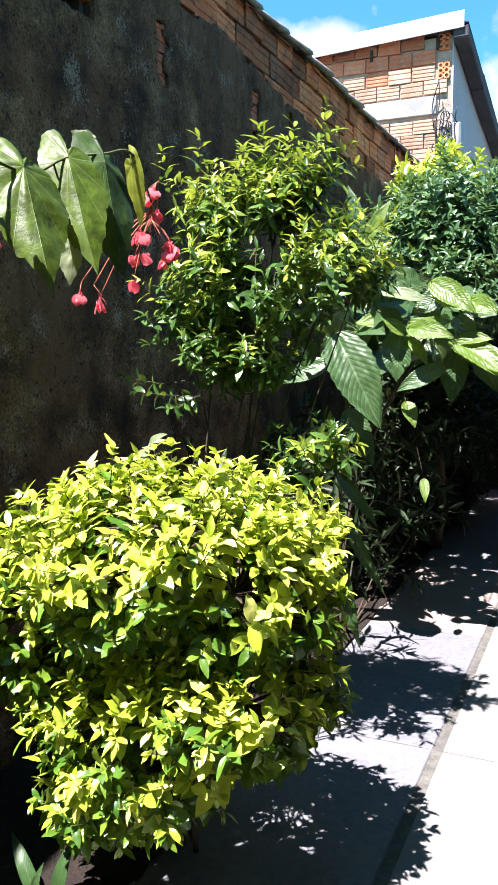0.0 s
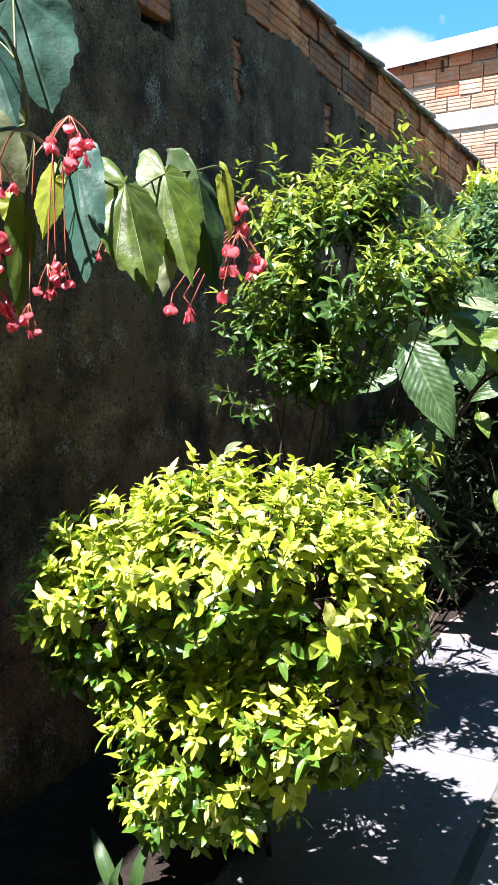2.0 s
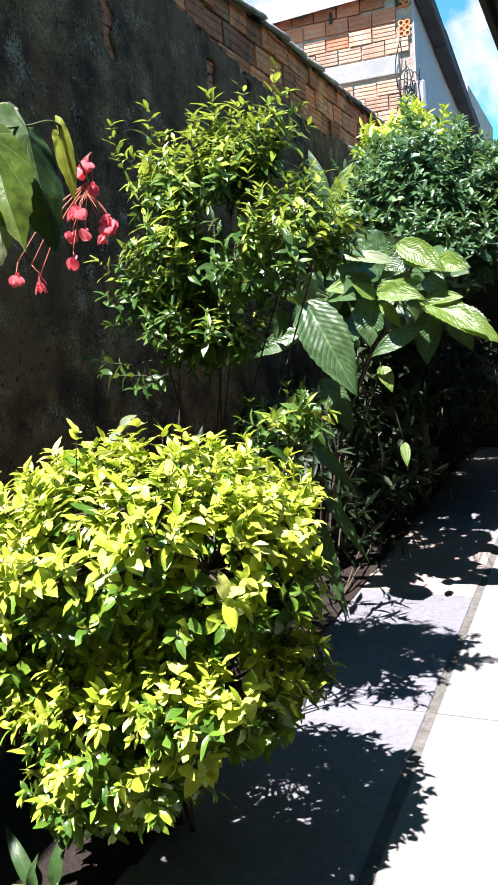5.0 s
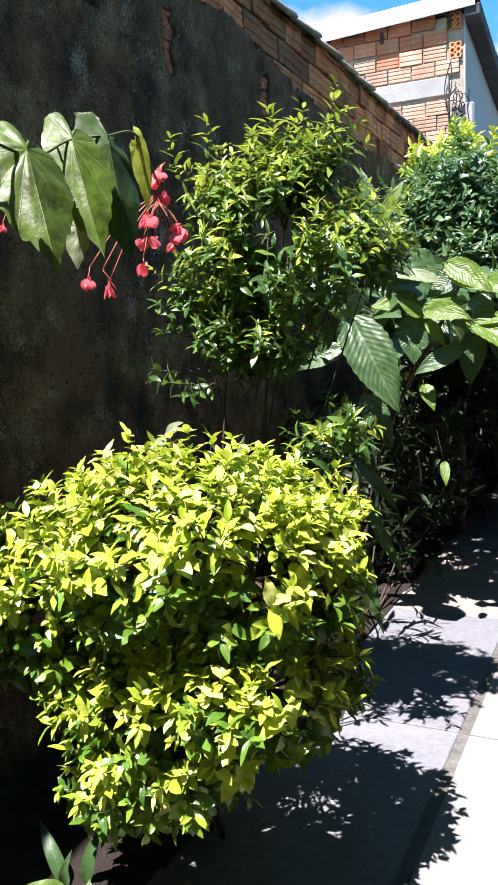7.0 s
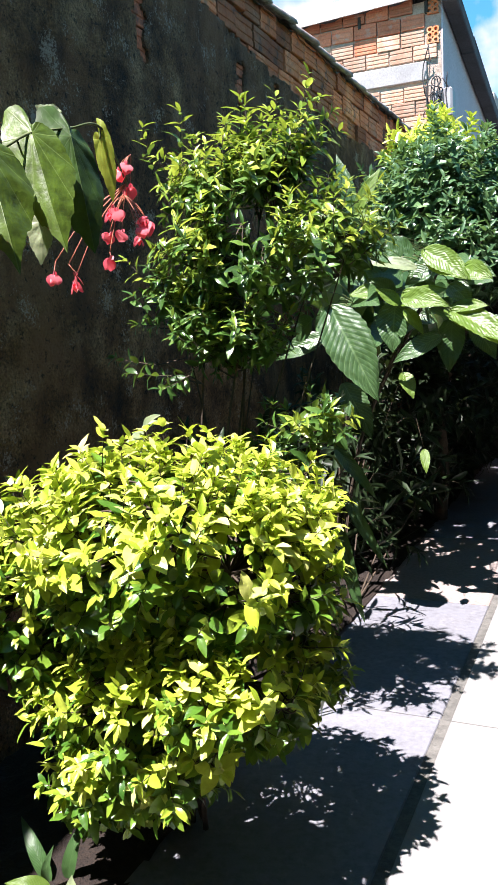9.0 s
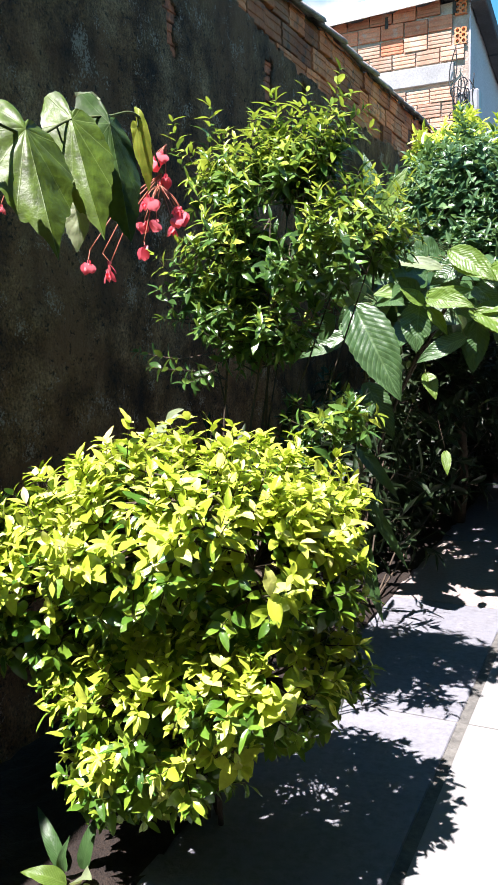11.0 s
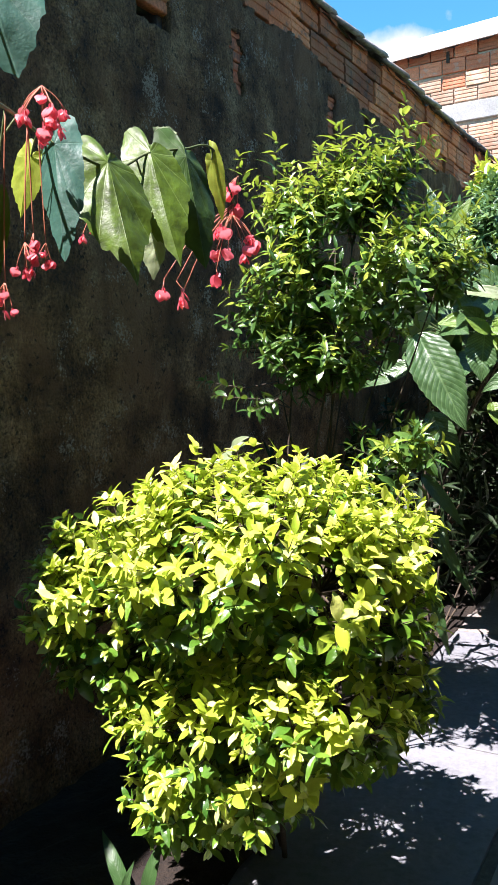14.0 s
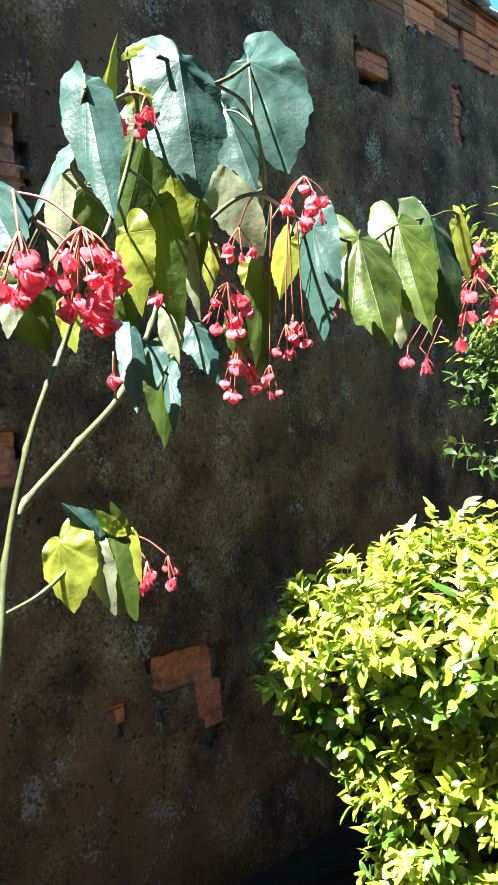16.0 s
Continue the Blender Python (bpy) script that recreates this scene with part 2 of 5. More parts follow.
PETIOLE = surface("pink_stalk", [(0.3, (0.45, 0.12, 0.07)), (0.7, (0.58, 0.22, 0.12))], 30.0, 0.5, 140, 0.3, 0.001)
RUBBER = surface("black_cable", [(0.3, (0.015, 0.015, 0.016)), (0.7, (0.035, 0.035, 0.036))], 30.0, 0.6, 100, 0.2, 0.001)
PLASTIC = surface("grey_meter_plastic", [(0.3, (0.3, 0.3, 0.3)), (0.7, (0.42, 0.42, 0.42))], 10.0, 0.5, 100, 0.2, 0.001)

# Sunlit and shaded tones are put into the young and old golden leaves.
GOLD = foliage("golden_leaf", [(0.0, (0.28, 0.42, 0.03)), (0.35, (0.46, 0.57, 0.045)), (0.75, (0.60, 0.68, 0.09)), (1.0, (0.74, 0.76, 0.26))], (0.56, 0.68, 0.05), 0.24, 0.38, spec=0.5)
GOLD_OLD_SHADED = foliage("old_shaded_golden_leaf", [(0.0, (0.035, 0.12, 0.013)), (0.5, (0.11, 0.23, 0.022)), (1.0, (0.34, 0.45, 0.04))], (0.30, 0.46, 0.03), 0.18, 0.32, spec=0.6)
GLOSSY = foliage("dark_glossy_leaf", [(0.0, (0.035, 0.085, 0.02)), (0.5, (0.06, 0.15, 0.03)), (1.0, (0.13, 0.24, 0.045))], (0.28, 0.42, 0.04), 0.24, 0.28, spec=0.55)
# Lit copy of the glossy leaf for young shoots in the sun.
FRESH_LIT = foliage("fresh_lit_leaf", [(0.0, (0.12, 0.22, 0.032)), (0.5, (0.27, 0.38, 0.042)), (1.0, (0.45, 0.52, 0.08))], (0.45, 0.55, 0.05), 0.35, 0.32)
TREELEAF = foliage("tree_leaf", [(0.0, (0.05, 0.12, 0.05)), (0.6, (0.09, 0.19, 0.08)), (1.0, (0.16, 0.28, 0.11))], (0.22, 0.4, 0.07), 0.22, 0.34, spec=0.6)
# Leaf colour taken down to near-black to stand for deep shade.
SHADELEAF = foliage("shade_darkened_leaf", [(0.0, (0.012, 0.026, 0.009)), (1.0, (0.026, 0.05, 0.017))], (0.12, 0.18, 0.03), 0.1, 0.5, spec=0.35)
# Begonia leaf copies: sky sheen, shade and sun glow are put into the colours.
TEAL = foliage("begonia_sky_sheen_top", [(0.0, (0.027, 0.094, 0.070)), (1.0, (0.046, 0.126, 0.094))], (0.30, 0.46, 0.08), 0.14, 0.48, 1.0, 0.3, vein_col=(0.10, 0.20, 0.13), vein_h=0.12, palmate=True)
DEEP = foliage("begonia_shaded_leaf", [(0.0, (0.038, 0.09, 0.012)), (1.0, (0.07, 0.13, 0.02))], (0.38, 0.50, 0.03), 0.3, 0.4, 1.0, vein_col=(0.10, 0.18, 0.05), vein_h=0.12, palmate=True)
LIME = foliage("begonia_sunlit_lime_leaf", [(0.0, (0.26, 0.37, 0.04)), (1.0, (0.40, 0.48, 0.06))], (0.62, 0.70, 0.06), 0.5, 0.4, 1.0, vein_col=(0.42, 0.5, 0.1), vein_h=0.12, palmate=True)
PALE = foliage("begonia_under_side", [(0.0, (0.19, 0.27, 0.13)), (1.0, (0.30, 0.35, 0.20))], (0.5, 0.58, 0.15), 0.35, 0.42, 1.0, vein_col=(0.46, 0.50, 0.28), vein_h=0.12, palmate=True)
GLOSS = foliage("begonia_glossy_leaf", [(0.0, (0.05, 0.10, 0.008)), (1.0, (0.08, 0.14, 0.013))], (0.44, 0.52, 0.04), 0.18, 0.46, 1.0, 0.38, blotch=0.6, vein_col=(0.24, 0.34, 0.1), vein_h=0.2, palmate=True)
# Dark colour stands for a leaf face turned from the sun.
DARK = foliage("begonia_turned_away_leaf", [(0.0, (0.026, 0.062, 0.012)), (1.0, (0.04, 0.085, 0.018))], (0.24, 0.36, 0.03), 0.16, 0.5, 1.0, 0.2, blotch=0.5, vein_col=(0.10, 0.17, 0.05), vein_h=0.2, palmate=True)
# Three copies of one ribbed leaf: plain, shaded and sunlit in colour.
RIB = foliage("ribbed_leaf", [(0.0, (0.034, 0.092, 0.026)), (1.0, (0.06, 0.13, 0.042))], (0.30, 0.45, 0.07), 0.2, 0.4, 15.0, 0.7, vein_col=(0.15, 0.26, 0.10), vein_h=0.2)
RIBD = foliage("ribbed_shaded_leaf", [(0.0, (0.03, 0.08, 0.022)), (1.0, (0.05, 0.115, 0.032))], (0.25, 0.36, 0.05), 0.18, 0.36, 15.0, 0.6, vein_col=(0.08, 0.15, 0.05), vein_h=0.25)
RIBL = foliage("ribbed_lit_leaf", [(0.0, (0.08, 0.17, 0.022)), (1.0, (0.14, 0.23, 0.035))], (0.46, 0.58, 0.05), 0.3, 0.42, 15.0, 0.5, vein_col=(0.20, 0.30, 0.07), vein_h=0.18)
PETAL = foliage("coral_petal", [(0.0, (0.78, 0.07, 0.10)), (0.5, (0.88, 0.20, 0.23)), (1.0, (0.94, 0.50, 0.52))], (0.92, 0.09, 0.14), 0.42, 0.4, blotch=0.12)


DRY = foliage("withered_leaf", [(0.0, (0.08, 0.028, 0.01)), (1.0, (0.17, 0.065, 0.025))], (0.2, 0.07, 0.02), 0.2, 0.6)


# ---- builders ----
def mesh_of(name, verts, faces, mat, smooth=False):
    me = bpy.data.meshes.new(name)
    me.from_pydata([tuple(v) for v in verts], [], faces)
    me.materials.append(mat)
    if smooth:
        me.polygons.foreach_set("use_smooth", [True] * len(me.polygons))
    me.update()
    return me


def put(name, me, parent=None, label="", m=None):
    ob = new(name, me)
    if m is not None:
        ob.matrix_basis = m
    if parent is not None:
        ob.parent = parent
    return tagged(ob, label)


def part(name, bm, mat, parent, label="", m=None, smooth=False):
    me = bpy.data.meshes.new(name)
    bm.to_mesh(me)
    bm.free()
    me.materials.append(mat)
    if smooth:
        me.polygons.foreach_set("use_smooth", [True] * len(me.polygons))
    return put(name, me, parent, label, m)


def box(bm, x0, x1, y0, y1, z0, z1, bevel=0.0):
    made = bmesh.ops.create_cube(bm, size=1.0, matrix=Matrix.LocRotScale(((x0 + x1) / 2, (y0 + y1) / 2, (z0 + z1) / 2), None, (x1 - x0, y1 - y0, z1 - z0)))
    if bevel:
        edges = list({e for v in made["verts"] for e in v.link_edges})
        bmesh.ops.bevel(bm, geom=edges, offset=bevel, segments=1, affect="EDGES")
    return bm


def tube_geo(points, radii, sides=6):
    """Verts and faces of a tapering tube along points."""
    pts = [Vector(p) for p in points]
    verts, faces = [], []
    for i, p in enumerate(pts):
        d = (pts[min(i + 1, len(pts) - 1)] - pts[max(i - 1, 0)]).normalized()
        a = d.orthogonal().normalized() if i == 0 else (a - d * a.dot(d)).normalized()
        b = d.cross(a)
        r = radii[i] if isinstance(radii, (list, tuple)) else radii
        for k in range(sides):
            t = 2 * math.pi * k / sides
            verts.append(p + (a * math.cos(t) + b * math.sin(t)) * r)
    for i in range(len(pts) - 1):
        for k in range(sides):
            k2 = (k + 1) % sides
            faces.append((i * sides + k, i * sides + k2, (i + 1) * sides + k2, (i + 1) * sides + k))
    faces.append(tuple(range(sides - 1, -1, -1)))
    faces.append(tuple((len(pts) - 1) * sides + k for k in range(sides)))
    return verts, faces


def smooth_line(points, per=5):
    """Catmull-Rom through points."""
    p = [Vector(q) for q in points]
    p = [p[0] * 2 - p[1]] + p + [p[-1] * 2 - p[-2]]
    out = []
    for i in range(1, len(p) - 2):
        for k in range(per):
            t = k / per
            out.append(0.5 * ((2 * p[i]) + (p[i + 1] - p[i - 1]) * t + (2 * p[i - 1] - 5 * p[i] + 4 * p[i + 1] - p[i + 2]) * t * t
                              + (3 * p[i] - p[i - 1] - 3 * p[i + 1] + p[i + 2]) * t ** 3))
    out.append(p[-2])
    return out


def tube(name, points, r0, r1, mat, parent, label="", sides=7, per=5, nodes=0.0):
    line = smooth_line(points, per)
    n = len(line)
    radii = [(r0 + (r1 - r0) * i / (n - 1)) * (1 + (nodes if i % per == 0 else 0)) for i in range(n)]
    v, f = tube_geo(line, radii, sides)
    return put(name, mesh_of(name, v, f, mat, True), parent, label)


class Tubes:
    """Many thin twigs in one mesh."""

    def __init__(self):
        self.v, self.f = [], []

    def add(self, points, radii, sides=4):
        v, f = tube_geo(points, radii, sides)
        o = len(self.v)
        self.v += v
        self.f += [tuple(i + o for i in g) for g in f]


class Leaves:
    """Many small folded leaves in one mesh; each leaf is an island."""
    ROWS = ((0.14, 0.30), (0.34, 0.47), (0.55, 0.48), (0.76, 0.34), (0.9, 0.17))
    U = np.array([0.0] + [u for u, _ in ROWS for _ in range(5)] + [1.0])
    V = np.array([0.0] + [h * k for _, h in ROWS for k in (-1, -0.55, 0, 0.55, 1)] + [0.0])
    F = tuple([(0, k + 2, k + 1) for k in range(4)]
              + [(5 * r + k + 1, 5 * r + k + 2, 5 * r + k + 7, 5 * r + k + 6) for r in range(4) for k in range(4)]
              + [(21 + k, 22 + k, 26) for k in range(4)])

    def __init__(self):
        self.rows = []

    def add(self, o, d, n, length, width, fold=0.25, droop=0.15):
        self.rows.append((*o, *d, *n, length, width, fold, droop))

    def mesh(self, name, mat):
        a = np.array(self.rows)
        o, d, n = a[:, 0:3], a[:, 3:6], a[:, 6:9]
        d = d / np.linalg.norm(d, axis=1, keepdims=True)
        n = n - d * (n * d).sum(1, keepdims=True)
        n = n / (np.linalg.norm(n, axis=1, keepdims=True) + 1e-9)
        s = np.cross(d, n)
        L, W, fo, dr = (a[:, i][:, None, None] for i in (9, 10, 11, 12))
        u, v = self.U[None, :, None], self.V[None, :, None]
        k = len(a)
        phase = (np.arange(k) * 2.399)[:, None, None]
        wave = np.abs(v) * W * 0.22 * np.sin(u * 8 + phase + 2 * v)
        p = o[:, None, :] + d[:, None, :] * u * L + s[:, None, :] * v * W + n[:, None, :] * (np.abs(v) ** 0.8 * W * fo * 1.7 - u * u * L * dr + wave)
        faces = [tuple(i + 27 * j for i in f) for j in range(k) for f in self.F]
        return mesh_of(name, p.reshape(-1, 3).tolist(), faces, mat, True)


def rnd_dir(rng):
    z, t = rng.uniform(-1, 1), rng.uniform(0, 2 * math.pi)
    r = math.sqrt(1 - z * z)
    return Vector((r * math.cos(t), r * math.sin(t), z))


def shoot(rng, leaves, twigs, base, d, length, pairs, leaf, width, tip_leaves=None, spread=0.95, up=0.3, fold=(0.12, 0.35), droop=(0.05, 0.3)):
    """A leafy twig: pairs of leaves, each pair turned from the last, smaller to the tip."""
    d = d.normalized()
    a = d.orthogonal().normalized()
    a = Matrix.Rotation(rng.uniform(0, 6.28), 3, d) @ a
    bend = (Vector((0, 0, 1)) * 0.25 + rnd_dir(rng) * 0.15)
    pts = [base + d * length * t + bend * length * t * t * 0.5 for t in (0, 0.33, 0.66, 1.0)]
    if twigs is not None:
        twigs.add(pts, [0.0022, 0.0018, 0.0013, 0.0008], 3)
    for i in range(pairs):
        t = (i + 0.6) / pairs
        p = base + d * length * t + bend * length * t * t * 0.5
        grow = leaf * (0.75 + 0.5 * math.sin(math.pi * min(1, t * 0.9 + 0.1))) * rng.uniform(0.75, 1.2) * (1.0 if t < 0.8 else 0.72)
        ang = i * 1.57 + rng.uniform(-0.35, 0.35)
        for sgn in (1, -1):
            side = Matrix.Rotation(ang, 3, d) @ a * sgn
            ld = side * spread + d * rng.uniform(0.35, 0.8) + rnd_dir(rng) * 0.22
            nrm = d + Vector((0, 0, 1)) * up + rnd_dir(rng) * 0.35
            box_ = tip_leaves if (tip_leaves is not None and t > 0.45) else leaves
            box_.add(p, ld, nrm, grow, grow * width * rng.uniform(0.85, 1.15), rng.uniform(*fold), rng.uniform(*droop))
    tip = base + d * length + bend * length * 0.5
    for k in range(rng.choice((2, 3, 3, 4, 5))):
        side = Matrix.Rotation(k * 1.9 + rng.uniform(-0.8, 0.8), 3, d) @ a
        (tip_leaves if tip_leaves is not None else leaves).add(tip, side * 0.7 + d * rng.uniform(0.4, 1.0), d * 0.6 + Vector((0, 0, up + 0.4)) + rnd_dir(rng) * 0.3,
                                                               leaf * rng.uniform(0.5, 1.15), leaf * width * rng.uniform(0.5, 0.85), rng.uniform(*fold), rng.uniform(*droop))


def in_lobe(p, lobe, s=1.0):
    (cx, cy, cz), (rx, ry, rz) = lobe
    return ((p.x - cx) / rx) ** 2 + ((p.y - cy) / ry) ** 2 + ((p.z - cz) / rz) ** 2 < s * s


def lobed_points(rng, lobes, count, depth=0.3, cut=0.0):
    """Points near the skin of a union of ellipsoids, with the way out from it."""
    wts = [r[0] * r[1] + r[1] * r[2] + r[0] * r[2] for _, r in lobes]
    out = []
    guard = 0
    while len(out) < count and guard < count * 30:
        guard += 1
        k = rng.choices(range(len(lobes)), wts)[0]
        c, r = lobes[k]
        q = rnd_dir(rng)
        s = 1 - depth * rng.random() ** 1.6
        wob = 1 + 0.22 * noise.noise(Vector((q.x * 2.1 + k * 7, q.y * 2.1, q.z * 2.1)))
        p = Vector((c[0] + q.x * r[0] * s * wob, c[1] + q.y * r[1] * s * wob, c[2] + q.z * r[2] * s * wob))
        if any(j != k and in_lobe(p, lobes[j], 0.8) for j in range(len(lobes))):
            continue
        if cut and noise.noise(p * 5.0 + Vector((3.1, k, 0))) < -cut:
            continue
        out.append((p, Vector((q.x / r[0], q.y / r[1], q.z / r[2])).normalized()))
    return out


def shrub(name, label, category, foot, lobes, seed, shoots, leaf, width, mat, stem_r=0.012, stems=7, length=0.13, pairs=4, fresh_lit=None, up=0.45, depth=0.35, cut=0.25, trunk_h=0.0, spread=0.95, face_up=0.3, fold=(0.12, 0.35), spires=0, fresh_lit_share=0.6, extra=(), fresh_lit_from=-0.3, droop=(0.05, 0.3)):
    rng = random.Random(seed)
    root = tagged(new(name), label, category)
    root.location = foot
    inv = Matrix.Translation(-Vector(foot))
    leaves, tips, twigs = Leaves(), (Leaves() if fresh_lit else None), Tubes()
    top = Vector(foot) + Vector((0, 0, trunk_h))
    heads = []
    for i in range(stems):
        c, r = lobes[i % len(lobes)]
        q = rnd_dir(rng)
        head = Vector((c[0] + q.x * r[0] * 0.55, c[1] + q.y * r[1] * 0.55, c[2] + abs(q.z) * r[2] * 0.6))
        base = top + Vector((rng.uniform(-1, 1), rng.uniform(-1, 1), 0)) * (0.05 if not trunk_h else 0.02)
        mid = base.lerp(head, 0.45) + Vector((rng.uniform(-.06, .06), rng.uniform(-.06, .06), 0.12 * (head.z - base.z)))
        line = smooth_line([base, mid, head], 6)
        n = len(line)
        v, f = tube_geo(line, [stem_r * (1 - 0.75 * k / n) for k in range(n)], 6)
        put("stem", mesh_of("stem", [inv @ x for x in v], f, BARK, True), root)
        heads += line[n // 3:]
    if trunk_h:
        v, f = tube_geo(smooth_line([Vector(foot) - Vector((0, 0, 0.05)), Vector(foot) + Vector((0.03, 0.02, trunk_h * 0.5)), top + Vector((0, 0, 0.05))], 5),
                        [stem_r * 2.6 - stem_r * 1.3 * k / 10 for k in range(11)], 9)
        put("trunk", mesh_of("trunk", [inv @ x for x in v], f, BARK, True), root)
    low_z, high_z = min(c[2] - r[2] for c, r in lobes), max(c[2] + r[2] for c, r in lobes)
    for p, q in lobed_points(rng, lobes, shoots, depth, cut):
        d = (q + Vector((0, 0, up)) + rnd_dir(rng) * 0.4).normalized()
        b = p - d * length * 0.6
        near = min(heads, key=lambda h: (h - b).length_squared)
        if (near - b).length > length * 0.5 and rng.random() < 0.5:
            m = near.lerp(b, 0.5) + rnd_dir(rng) * 0.03
            twigs.add([near, m, b], [0.004, 0.003, 0.0024], 3)
        # Sunlit leaf colour goes to upward shoots, to more of them higher up.
        shoot(rng, leaves, twigs, b, d, length * rng.uniform(0.7, 1.3), pairs, leaf, width, tips if (fresh_lit and q.z > fresh_lit_from and rng.random() < fresh_lit_share * (0.35 + 0.75 * (p.z - low_z) / (high_z - low_z))) else None, spread, face_up, fold, droop)
    for k in range(spires):
        c, r = lobes[3 + k % 2] if k % 3 else lobes[k % len(lobes)]
        b = Vector((c[0] + rng.uniform(-0.8, 0.8) * r[0], c[1] + rng.uniform(-0.6, 0.6) * r[1], c[2] + r[2] * rng.uniform(0.5, 0.9)))
        d = Vector((rng.uniform(-0.35, 0.45), rng.uniform(-0.4, 0.3), 1.0))
        shoot(rng, leaves, twigs, b, d, length * rng.uniform(0.7, 1.1), pairs, leaf * 0.9, width, tips, 0.8, face_up, fold, droop)
    for b, d, far, *no_tips in extra:
        twigs.add([min(heads, key=lambda h: (h - Vector(b)).length_squared), Vector(b)], [0.003, 0.0024], 3)
        shoot(rng, leaves, twigs, Vector(b), Vector(d), far, pairs + 1, leaf, width, None if no_tips else tips, spread, face_up, fold, droop)
    for nm, lv, mt in (("foliage", leaves, mat), ("young_foliage", tips, fresh_lit)):
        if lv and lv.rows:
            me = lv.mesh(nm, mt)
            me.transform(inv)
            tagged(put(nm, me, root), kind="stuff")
    me = mesh_of("branchwork", [inv @ Vector(v) for v in twigs.v], twigs.f, BARK, True)
    tagged(put("branchwork", me, root), kind="stuff")
    return root


def blade(name, a, b, width, mat, parent, rng, face=(0.6, -0.55, 0.55), droop=0.12, nu=12, nv=8, rib=0.0, ribs=13, fold=0.2, crinkle=0.0):
    """One large leaf from its stalk at a to its tip at b, cupped, drooping and wavy, with u, v along and across it."""
    a, b = Vector(a), Vector(b)
    d = b - a
    L = d.length
    d.normalize()
    n = Vector(face).normalized() + rnd_dir(rng) * 0.25
    n = (n - d * n.dot(d)).normalized()
    s = d.cross(n)
    ph = rng.uniform(0, 6.28)
    verts, uvs, faces = [], [], []
    for i in range(nu + 1):
        u = i / nu
        for j in range(nv + 1):
            v = 2 * j / nv - 1
            prof = u ** 0.6 * (1 - u) ** 1.05 / 0.345
            half = width * 0.5 * prof
            along = u * L - 0.03 * L * abs(v) * (1 - u)
            wave = math.sin(u * 9 + ph + v * 1.3) * 0.03 * abs(v) ** 2 * width
            notch = 1 + 0.025 * math.sin(u * 70 + ph) * (abs(v) > 0.95)
            lift = fold * abs(v) ** 1.3 * half * 1.6 - droop * L * (u - 0.45) ** 2 * 1.4 + wave
            if crinkle:
                lift += crinkle * width * noise.noise(Vector((u * 7 + ph, v * 4, ph)))
            if rib:
                lift += -rib * math.cos((u - 0.25 * abs(v)) * ribs * 6.2832) * min(1, abs(v) * 3) * (1 - abs(v) ** 4) * prof
            verts.append(a + d * along + s * v * half * notch + n * lift)
            uvs.append((u, v))
    for i in range(nu):
        for j in range(nv):
            k = i * (nv + 1) + j
            faces.append((k, k + 1, k + nv + 2, k + nv + 1))
    me = mesh_of(name, verts, faces, mat, True)
    layer = me.uv_layers.new(name="UVMap")
    for lp in me.loops:
        layer.data[lp.index].uv = uvs[lp.vertex_index]
    return put(name, me, parent)


BIG_LOBE = ((0.0, 1.0), (0.05, 0.94), (0.12, 0.87), (0.25, 0.79), (0.5, 0.69), (0.9, 0.59), (1.3, 0.52), (1.8, 0.47), (2.3, 0.45), (2.7, 0.37), (2.95, 0.22), (3.1416, 0.09))
SMALL_LOBE = ((0.0, 1.0), (0.05, 0.93), (0.10, 0.86), (0.2, 0.76), (0.4, 0.61), (0.8, 0.47), (1.2, 0.34), (1.7, 0.26), (2.2, 0.18), (2.7, 0.11), (3.1416, 0.09))


def reach_at(table, t):
    for (t0, r0), (t1, r1) in zip(table, table[1:]):
        if t <= t1 + 1e-6:
            return r0 + (r1 - r0) * (t - t0) / (t1 - t0)
    return table[-1][1]


